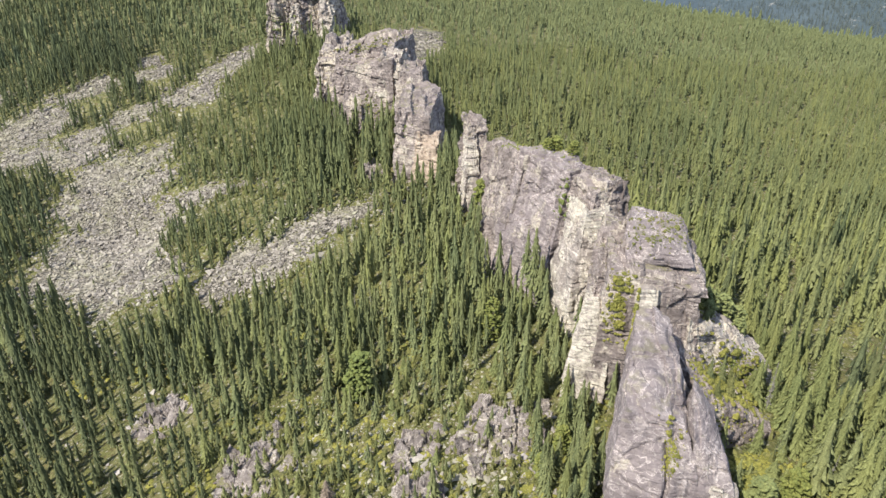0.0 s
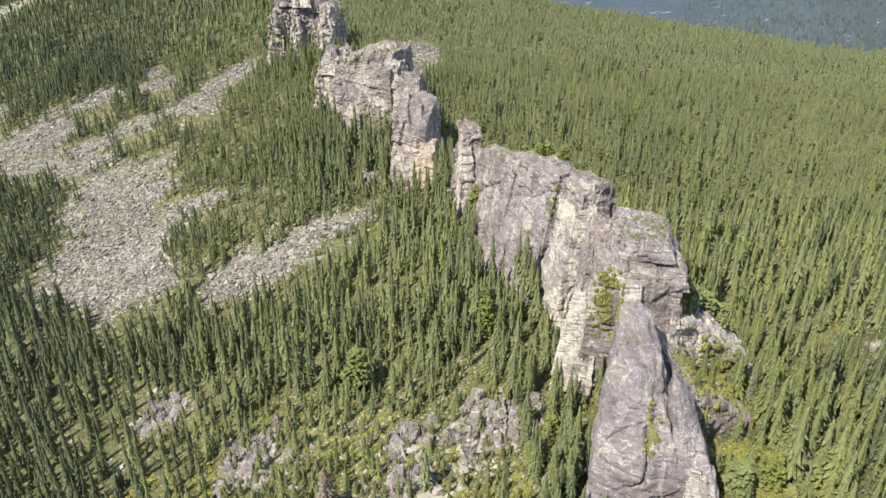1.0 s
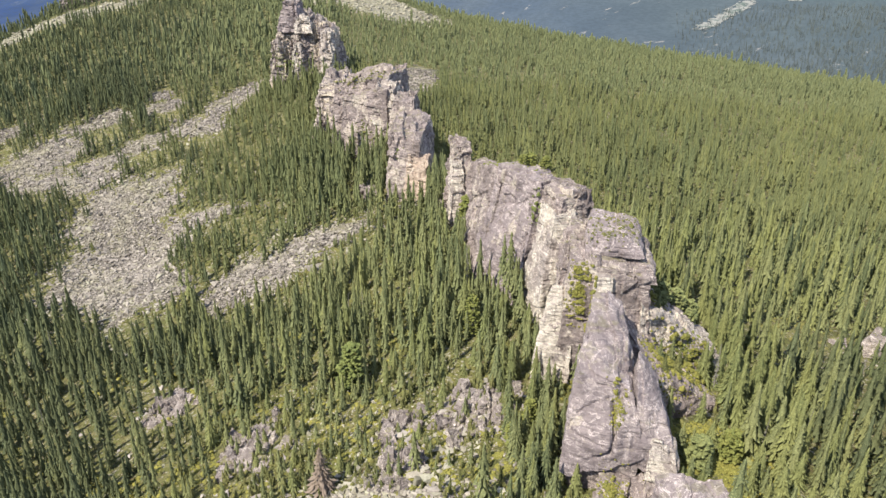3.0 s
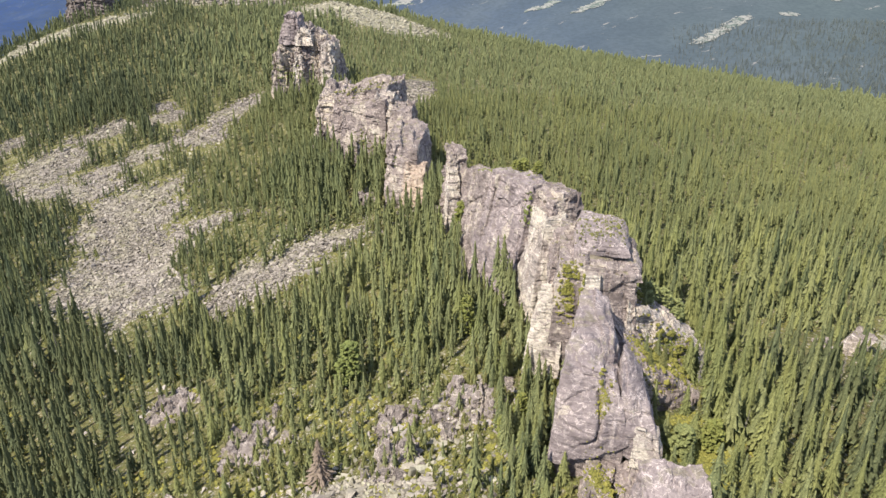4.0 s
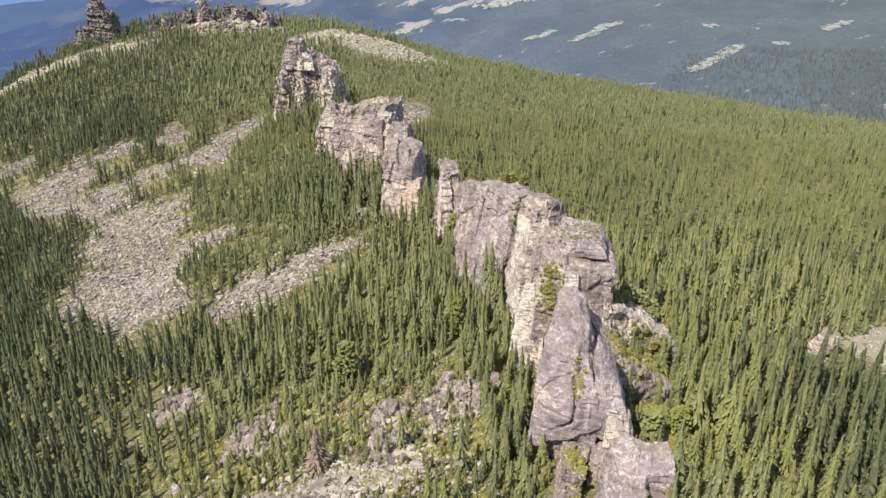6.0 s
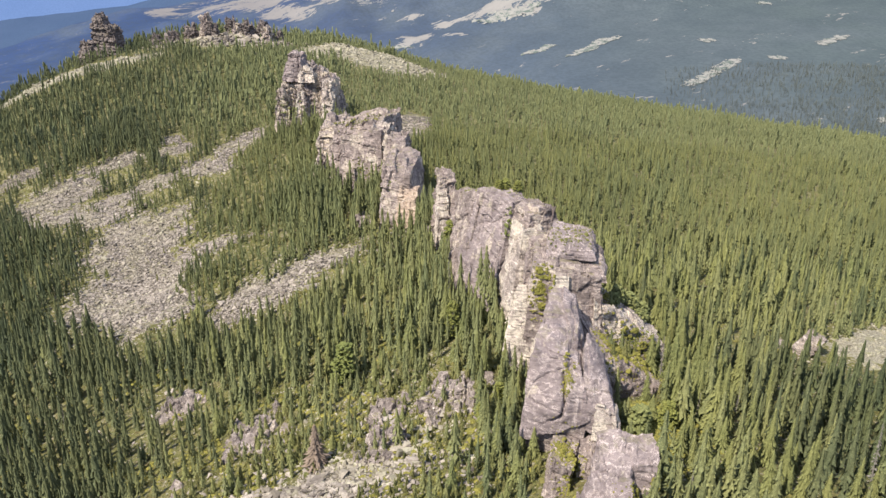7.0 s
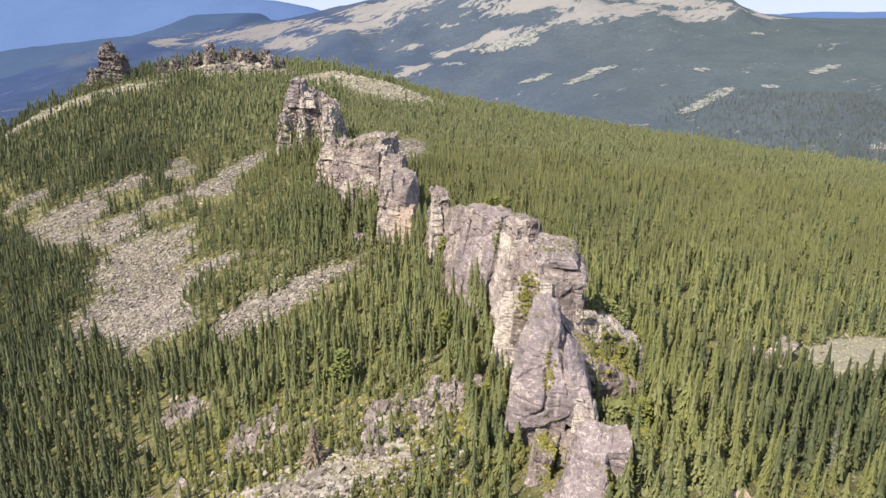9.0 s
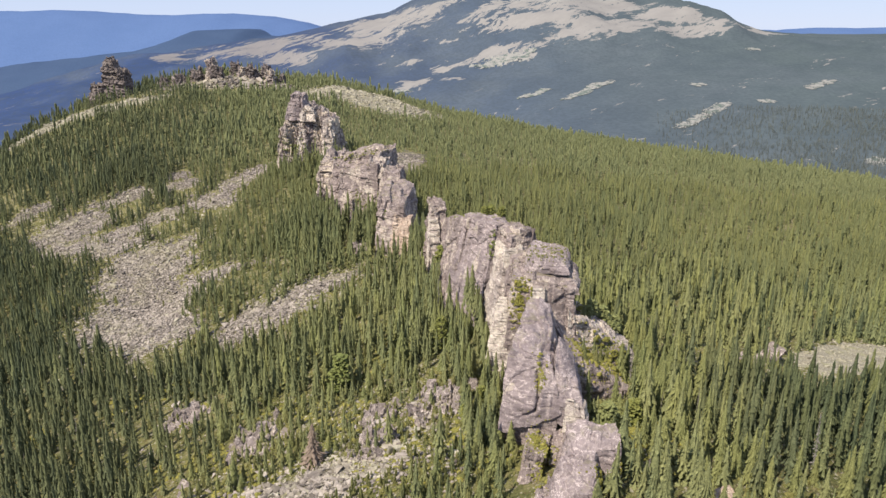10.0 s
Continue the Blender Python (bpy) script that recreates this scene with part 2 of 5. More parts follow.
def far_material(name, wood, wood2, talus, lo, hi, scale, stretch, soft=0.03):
    """Distant hillside, its colours chosen with haze painted in: forest with strips of bare talus that grow towards the
    heights.
    """
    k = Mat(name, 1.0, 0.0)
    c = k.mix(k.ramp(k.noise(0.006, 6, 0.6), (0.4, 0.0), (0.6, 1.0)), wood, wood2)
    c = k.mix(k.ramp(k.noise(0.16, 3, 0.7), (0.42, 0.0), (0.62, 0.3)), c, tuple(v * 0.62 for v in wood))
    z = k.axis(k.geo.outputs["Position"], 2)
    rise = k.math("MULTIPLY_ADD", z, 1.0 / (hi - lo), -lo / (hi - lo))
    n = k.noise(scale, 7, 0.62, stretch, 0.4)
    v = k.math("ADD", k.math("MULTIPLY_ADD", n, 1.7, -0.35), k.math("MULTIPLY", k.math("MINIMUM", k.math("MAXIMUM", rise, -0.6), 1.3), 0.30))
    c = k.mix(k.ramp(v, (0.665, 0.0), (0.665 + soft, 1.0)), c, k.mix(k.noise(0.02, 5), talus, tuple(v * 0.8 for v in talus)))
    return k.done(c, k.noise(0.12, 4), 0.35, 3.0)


k = Mat("haze_tinted_mountain_side", 1.0, 0.0)
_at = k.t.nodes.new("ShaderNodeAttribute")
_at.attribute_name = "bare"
# haze painted into the wood colour, bluer towards the left
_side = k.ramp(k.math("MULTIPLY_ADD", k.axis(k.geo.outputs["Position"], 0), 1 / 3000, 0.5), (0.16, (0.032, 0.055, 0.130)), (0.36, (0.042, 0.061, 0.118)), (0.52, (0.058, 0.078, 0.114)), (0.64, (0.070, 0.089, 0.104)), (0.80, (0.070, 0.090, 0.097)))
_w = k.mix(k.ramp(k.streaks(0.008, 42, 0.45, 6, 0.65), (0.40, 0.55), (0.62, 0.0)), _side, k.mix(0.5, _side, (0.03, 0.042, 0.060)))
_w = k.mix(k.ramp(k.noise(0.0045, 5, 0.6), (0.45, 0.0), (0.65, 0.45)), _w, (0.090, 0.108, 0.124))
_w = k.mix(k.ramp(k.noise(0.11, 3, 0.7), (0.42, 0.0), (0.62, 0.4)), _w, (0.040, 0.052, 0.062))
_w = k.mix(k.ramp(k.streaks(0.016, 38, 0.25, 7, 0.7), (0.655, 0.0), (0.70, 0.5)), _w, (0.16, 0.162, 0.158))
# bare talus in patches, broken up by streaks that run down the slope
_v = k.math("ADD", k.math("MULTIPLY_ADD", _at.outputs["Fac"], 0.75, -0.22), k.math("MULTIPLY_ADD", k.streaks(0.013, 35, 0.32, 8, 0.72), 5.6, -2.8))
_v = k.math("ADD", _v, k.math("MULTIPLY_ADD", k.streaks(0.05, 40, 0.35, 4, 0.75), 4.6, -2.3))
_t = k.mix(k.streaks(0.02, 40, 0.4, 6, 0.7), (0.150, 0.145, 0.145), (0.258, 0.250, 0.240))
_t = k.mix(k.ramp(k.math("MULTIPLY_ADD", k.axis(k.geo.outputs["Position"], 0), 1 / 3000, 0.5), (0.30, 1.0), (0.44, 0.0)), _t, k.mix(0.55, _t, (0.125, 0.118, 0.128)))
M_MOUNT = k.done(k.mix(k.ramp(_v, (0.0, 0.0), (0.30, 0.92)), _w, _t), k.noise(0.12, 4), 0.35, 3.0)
# blues of the far hills and valley are haze put into base colour
M_BLUE = far_material("haze_tinted_hills", (0.042, 0.068, 0.126), (0.046, 0.073, 0.132), (0.049, 0.077, 0.136), 900, 1900, 0.003, (1, 1, 1))
M_BLUE2 = far_material("far_haze_hills", (0.072, 0.121, 0.245), (0.076, 0.126, 0.252), (0.080, 0.131, 0.257), 900, 1900, 0.003, (1, 1, 1))
M_VALLEY = far_material("haze_tinted_valley_floor", (0.038, 0.052, 0.09), (0.043, 0.058, 0.098), (0.2, 0.24, 0.3), 900, 1900, 0.004, (1, 1, 1))


# ---------------------------------------------------------------- noise on arrays
def _hash(i, j, l, s):
    n = (i * 374761393 + j * 668265263 + l * 2147483647 + s * 1274126177) & 0xFFFFFFFF
    n = ((n ^ (n >> 13)) * 1274126177) & 0xFFFFFFFF
    n = ((n ^ (n >> 16)) * 2246822519) & 0xFFFFFFFF
    return ((n ^ (n >> 15)) & 0xFFFFFF) / float(0xFFFFFF)


def vnoise(p, s=0):
    """Smooth value noise, -1 to 1, at the rows of p."""
    f = np.floor(p)
    i, d = f.astype(np.int64), p - f
    d = d * d * (3 - 2 * d)
    out = 0
    for a in (0, 1):
        for b in (0, 1):
            for c in (0, 1):
                wgt = (d[:, 0] if a else 1 - d[:, 0]) * (d[:, 1] if b else 1 - d[:, 1]) * (d[:, 2] if c else 1 - d[:, 2])
                out = out + wgt * _hash(i[:, 0] + a, i[:, 1] + b, i[:, 2] + c, s)
    return out * 2 - 1


def fbm(p, octaves=4, s=0):
    out, amp = 0, 1.0
    for o in range(octaves):
        out = out + amp * vnoise(p * 2.0**o, s + o * 17)
        amp *= 0.5
    return out


def flat_noise(x, y, scale, s=0, octaves=3):
    x = np.asarray(x, float)
    return fbm(np.stack([x * scale, np.asarray(y, float) * scale, 0 * x + 0.37], 1), octaves, s)


# ---------------------------------------------------------------- meshes
def mesh_of(name, verts, faces, material, smooth=False):
    """A mesh from arrays of vertices and of faces that all have the same number of corners."""
    me = bpy.data.meshes.new(name)
    verts, faces = np.asarray(verts, np.float32), np.asarray(faces, np.int32)
    n, k = faces.shape
    me.vertices.add(len(verts))
    me.vertices.foreach_set("co", verts.ravel())
    me.loops.add(n * k)
    me.loops.foreach_set("vertex_index", faces.ravel())
    me.polygons.add(n)
    me.polygons.foreach_set("loop_start", np.arange(n, dtype=np.int32) * k)
    me.polygons.foreach_set("use_smooth", np.full(n, smooth))
    me.update(calc_edges=True)
    for m in material if isinstance(material, (list, tuple)) else [material]:
        me.materials.append(m)
    return me


def part(name, me, parent, label=""):
    ob = new(name, me)
    ob.parent = parent
    return tagged(ob, label)


def thing(name, x, y, z, label, category, group="", kind=""):
    ob = new(name)
    ob.location = (x, y, z)
    ob.empty_display_size = 0.5
    return tagged(ob, label, category, group, kind)


def grid_faces(nx, ny):
    i = np.arange(nx - 1)[None, :] + nx * np.arange(ny - 1)[:, None]
    i = i.ravel()
    return np.stack([i, i + 1, i + 1 + nx, i + nx], 1)


# ---------------------------------------------------------------- the lie of the land
HUMPS = ((-122, 281, 24, -9), (-50, 298, 14, 7), (-76, 226, 18, -5), (-134, 226, 20, 5), (-109, 440, 28, -6), (-194, 316, 25, 4),
         (19, 347, 30, 3), (-182, 412, 25, 4), (-75, 620, 85, 15), (-350, 590, 70, 12), (-184, 664, 36, 9))


def ground_z(x, y):
    """Height of the hill: a crest under the rock wall, a steep scree side, a gentle wooded side and a far summit."""
    x, y = np.asarray(x, float), np.asarray(y, float)
    xc = np.interp(y, (60, 110, 170, 230, 290, 420, 700), (45, 33, 22, 2, -22, -70, -100))
    zc = np.interp(y, (60, 110, 200, 300, 430, 650), (14, 20.6, 18, 20.6, 28.5, 27.2))
    u, k = x - xc, (y - 200) / 100
    left, right = np.clip(0.305 - 0.012 * k - 0.002 * k * k, 0.12, 0.4), np.clip(0.092 + 0.005 * k, 0.07, 0.13)
    r = np.sqrt(u * u + 18)
    z = zc - left * np.minimum((r - u) / 2, 330) - right * np.minimum((r + u) / 2, 900)
    z = z + 51.5 * np.exp(-(((x + 265) / 129) ** 2) - ((y - 670) / 277) ** 2)
    for hx, hy, hr, hz in HUMPS:
        z = z + hz * np.exp(-((x - hx) ** 2 + (y - hy) ** 2) / hr**2)
    z = z - 0.0009 * np.maximum(0, y + 0.45 * np.maximum(u, 0) - 700) ** 2
    z = z - 0.0016 * np.maximum(0, -330 - x + 0.2 * (y - 650)) ** 2
    return np.maximum(z, -130 - 0.03 * np.hypot(x, y))


# bare scree: centre, half length, half width, turn in degrees
SCREE_UPPER = ((-237, 395, 15, 7, 41), (-181, 390, 16, 7, 11), (-152, 398, 11, 7, 15), (-126, 372, 10, 15, 62), (-115, 396, 26, 9, 70), (-202, 362, 20, 17, 18), (-191, 342, 17, 13, -9),
               (-163, 336, 14, 9, 21), (-150, 361, 13, 8, 25), (-129, 323, 9, 5, 46), (-157, 410, 6, 5, 23), (-168, 350, 12, 7, 15))
SCREE_LOWER = ((-144, 317, 15, 13, 0), (-137, 300, 20, 11, 4), (-124, 291, 17, 11, -2), (-125, 264, 21, 24, 40), (-109, 241, 16, 11, 9), (-94, 288, 16, 5, -18),
               (-74, 238, 12, 8, 54), (-59, 237, 13, 10, 30), (-46, 246, 15, 6, 12))
SCREE_FAR = ((-64, 598, 56, 30, -4), (-304, 580, 60, 15, 16), (120, 181, 27, 10, 24), (-34, 131, 26, 7, 2), (-22, 412, 10, 32, 0), (-188, 644, 46, 15, 3))
SCREE = SCREE_UPPER + SCREE_LOWER + SCREE_FAR


def bareness(x, y):
    """1 inside a scree, falling to 0 at its ragged edge and below outside."""
    x, y = np.asarray(x, float), np.asarray(y, float)
    best = np.full(x.shape, -3.0)
    for cx, cy, rl, rw, turn in SCREE:
        c, s = math.cos(radians(turn)), math.sin(radians(turn))
        u, v = (x - cx) * c + (y - cy) * s, (y - cy) * c - (x - cx) * s
        best = np.maximum(best, 1 - np.sqrt((u / rl) ** 2 + (v / rw) ** 2))
    return best + 0.36 * flat_noise(x.ravel(), y.ravel(), 0.06, 5).reshape(x.shape) + 0.26 * flat_noise(x.ravel(), y.ravel(), 0.2, 6).reshape(x.shape)


def spaced(inner, outer_lo, outer_hi, step):
    """Even steps inside, growing ones out to the far ends."""
    mid = list(np.arange(inner[0], inner[1] + step, step))
    lo, hi, d = [], [], step
    while (lo[-1] if lo else mid[0]) > outer_lo:
        d *= 1.22
        lo.append((lo[-1] if lo else mid[0]) - d)
    d = step
    while (hi[-1] if hi else mid[-1]) < outer_hi:
        d *= 1.22
        hi.append((hi[-1] if hi else mid[-1]) + d)
    return np.array(lo[::-1] + mid + hi)


gx, gy = spaced((-400, 330), -4200, 4200, 3.6), spaced((-40, 730), -1500, 4700, 3.6)
X, Y = np.meshgrid(gx, gy)
Z = ground_z(X, Y)
near = (X > -420) & (X < 350) & (Y > -60) & (Y < 750)
Z = Z + np.where(near, 0.9 * flat_noise(X.ravel(), Y.ravel(), 0.11, 3, 4).reshape(X.shape), 0)
me = mesh_of("ground", np.stack([X.ravel(), Y.ravel(), Z.ravel()], 1), grid_faces(len(gx), len(gy)), [M_FLOOR, M_RUBBLE, M_VALLEY, M_PALERUBBLE], True)
fx = (X[:-1, :-1] + X[1:, 1:]) / 2
fy = (Y[:-1, :-1] + Y[1:, 1:]) / 2
slot = np.where(bareness(fx, fy) > 0, np.where((fx > 60) | (fy > 540), 3, 1), 0)
slot = np.where((fy > 860) | (fx < -560) | (np.abs(fx) > 900), 2, slot)
me.polygons.foreach_set("material_index", slot.ravel().astype(np.int32))
tagged(new("ground", me), "mossy forest floor of a hillside with bare scree", "ground", kind="structure")


# ---------------------------------------------------------------- the distance
# scree strips across the valley: place, length, width, turn
STRIPS = ((516, 1392, 243, 31, 45), (667, 1468, 35, 30, 18), (854, 1622, 153, 31, 39), (337, 1642, 201, 35, 42), (211, 1655, 96, 28, 29), (573, 1616, 33, 32, 26), (693, 1103, 51, 31, 40), (852, 2002, 40, 28, 6), (160, 1943, 180, 61, 0), (-134, 1813, 115, 16, -5))


def relief(name, xs, ys, fn, material, label, category):
    X, Y = np.meshgrid(xs, ys)
    Z = fn(X, Y)
    me = mesh_of(name, np.stack([X.ravel(), Y.ravel(), Z.ravel()], 1), grid_faces(len(xs), len(ys)), material, True)
    return tagged(new(name, me), label, category, kind="structure")


def step01(a, b, v):
    t = np.clip((v - a) / (b - a), 0, 1)
    return t * t * (3 - 2 * t)


def mountain_z(X, Y):
    top = np.interp(X, (-2100, -1680, -1463, -1248, -1108, -817, -602, -474, -388, -282, -197, -134, -92, 120, 380, 640, 800, 879, 914, 982, 1090, 1178, 1286, 1700),
                    (-330, -185, -117, -44, -2, 35, 58, 86, 110, 136, 146, 170, 190, 245, 262, 245, 215, 190, 160, 116, 90, 70, 49, -40))
    rough = flat_noise(X.ravel(), Y.ravel(), 0.0035, 8, 6).reshape(X.shape)
    k = step01(1250, 2750, Y + 90 * rough)
    back = step01(2800, 3500, Y)
    return -210 + (top + 210) * k ** 0.9 * (1 - 0.8 * back) + 14 * rough * k


def oppo_z(X, Y):
    rough = flat_noise(X.ravel(), Y.ravel(), 0.004, 9, 5).reshape(X.shape)
    z = -105 + 0.147 * (Y - 1100) - 0.05 * np.maximum(0, 620 - X) - 0.0004 * np.maximum(0, 350 - X) ** 2
    return np.minimum(z, 60 + 0.004 * (1400 - X)) + 7 * rough


# bare talus of the mountain: centre, half length, half width, turn
TALUS_HIGH = ((263, 2159, 176, 66, -10), (463, 2096, 208, 71, 23), (679, 2242, 142, 56, -14), (726, 2138, 167, 60, 20), (965, 2248, 112, 40, 26), (370, 2330, 300, 120, 8),
              (160, 1991, 132, 39, -2), (180, 1952, 71, 34, -10), (2, 1983, 27, 23, 1), (23, 1842, 49, 20, 16), (21, 2162, 40, 16, -9), (73, 2257, 39, 13, -40))
TALUS_LOW = ((-622, 2477, 315, 140, -26), (-254, 2304, 153, 141, -13), (-203, 2454, 231, 103, -39), (-483, 2237, 136, 54, -42), (-941, 2506, 64, 73, 21), (-60, 2420, 150, 60, 10),
             (-69, 1852, 49, 63, 3), (-9, 1983, 38, 21, -35), (-102, 2050, 33, 14, 7), (6, 2166, 19, 16, 0))


def far_z(X, Y):
    """The mountain and the slope across the valley as one face."""
    a, b = mountain_z(X, Y), oppo_z(X, Y)
    m = np.maximum(a, b)
    return m + 22 * np.log(np.exp((a - m) / 22) + np.exp((b - m) / 22))


def talus(X, Y):
    best = np.full(X.shape, -1.0)
    for rows, much in ((TALUS_HIGH, 1.7), (TALUS_LOW, 1.4)):
        for cx, cy, rl, rw, turn in rows:
            c, s = math.cos(radians(turn)), math.sin(radians(turn))
            u, v = (X - cx) * c + (Y - cy) * s, (Y - cy) * c - (X - cx) * s
            best = np.maximum(best, much * (1 - (u / rl) ** 2 - (v / rw) ** 2))
    return np.maximum(best, -1.0)


def blue_z(base, x_at, z_at, y0, y1, seed):
    def fn(X, Y):
        n = flat_noise(X.ravel(), Y.ravel(), 0.0016, seed, 5).reshape(X.shape)
        return base + (np.interp(X, x_at, z_at) - base) * step01(y0, y1, Y) + 16 * n * step01(y0, y1, Y)
    return fn


mountain = relief("mountain", np.linspace(-2200, 2300, 240), np.linspace(960, 3500, 170), far_z, M_MOUNT, "wooded mountain tinted blue-grey for haze, with pale bare talus slopes", "mountain")
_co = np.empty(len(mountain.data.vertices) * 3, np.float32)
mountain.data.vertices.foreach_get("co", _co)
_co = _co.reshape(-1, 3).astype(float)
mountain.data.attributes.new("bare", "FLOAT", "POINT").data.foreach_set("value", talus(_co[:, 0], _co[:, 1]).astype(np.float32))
relief("near_blue_hill", np.linspace(-2600, -300, 110), np.linspace(2100, 3700, 50), blue_z(-230, (-2600, -2115, -1830, -1606, -1409, -1272, -1135, -899, -823, -300), (-120, -85, -50, -31, -13, 25, 78, 83, 48, 30), 2200, 3400, 21), M_BLUE, "distant flat-topped wooded hill, tinted blue for haze", "hill")
relief("far_blue_hills", np.linspace(-2950, -200, 110), np.linspace(2700, 4000, 50), blue_z(-230, (-2950, -2333, -2034, -1739, -1442, -1143, -906, -729, -641, -551, -200), (165, 171, 177, 165, 160, 165, 148, 120, 97, 91, 60), 2700, 3900, 22), M_BLUE2, "far mountain range with pale blue haze painted on", "hills")
relief("right_blue_hills", np.linspace(900, 2900, 80), np.linspace(2900, 4000, 40), blue_z(-60, (900, 1500, 1800, 2050, 2400, 2900), (60, 88, 84, 98, 84, 90), 3000, 3900, 23), M_BLUE2, "far hills on the horizon, tinted pale blue for haze", "hills")


def far_strip(x, y, length, width, turn, seed):
    """A pale ragged strip of scree that lies on the slope across the valley."""
    c, s = math.cos(radians(turn)), math.sin(radians(turn))
    nu, nv = 110, 12
    U, V = np.meshgrid(np.linspace(-1, 1, nu), np.linspace(-1, 1, nv))
    a, w = U * length / 2, V * width * 0.5 + 0.22 * width * flat_noise((U * 3).ravel(), 0 * U.ravel(), 1.0, seed + 1).reshape(U.shape)
    X, Y = x + a * c - w * s, y + a * s + w * c
    Z = far_z(X, Y) + 0.9
    f = grid_faces(nu, nv)
    mu, mv = U.ravel()[f].mean(1), V.ravel()[f].mean(1)
    ragged = flat_noise(mu * length / 30, mv * width / 14, 1.0, seed) * 0.75 + flat_noise(mu * length / 9, mv * width / 5, 1.0, seed + 3) * 0.55
    f = f[1.0 - mu**4 - mv**2 + 0.1 + ragged > 0.42]
    me = mesh_of("scree_strip", np.stack([X.ravel(), Y.ravel(), Z.ravel()], 1), f, M_FARSCREE, True)
    return tagged(new("scree_strip", me), "pale scree strip on the far wooded slope", "scree", "far scree strips", "structure")


k = Mat("far_scree", 1.0, 0.0)
_f = k.mix(k.noise(0.05, 6, 0.7), (0.17, 0.175, 0.17), (0.255, 0.25, 0.238))
M_FARSCREE = k.done(k.mix(k.ramp(k.noise(0.06, 6, 0.75), (0.42, 1.0), (0.52, 0.0)), _f, (0.09, 0.112, 0.105)), k.noise(0.1, 5), 0.6, 4.0)
for i, row in enumerate(STRIPS):
    far_strip(*row, 30 + i)


# ---------------------------------------------------------------- rock
def jointed(w, seed, gaps, turn, open_=0.16):
    """Blocks cut by bedding and two sets of steep joints: a random value of each block, and the closeness of its edges."""
    a = radians(turn)
    sets = (np.array([0.10, -0.16, 0.98]), np.array([math.cos(a), math.sin(a), 0.12]), np.array([-math.sin(a), math.cos(a), -0.1]))
    warp = np.stack([vnoise(w / 6.0, seed + i) for i in (50, 51, 52)], 1) * 0.8
    idx, edge = [], np.zeros(len(w))
    for n, g in zip(sets, gaps):
        d = (w + warp) @ n / g + 0.37 * seed
        row = np.floor(d)
        # uneven spacing: each course is shifted a little
        d = d + 0.35 * (_hash(row.astype(np.int64), 0 * row.astype(np.int64), 0 * row.astype(np.int64), seed) - 0.5)
        row = np.floor(d)
        idx.append(row.astype(np.int64))
        near = np.minimum(d - row, row + 1 - d) * g
        edge = np.maximum(edge, np.exp(-near / open_))
    return _hash(idx[0], idx[1], idx[2], seed + 5), edge


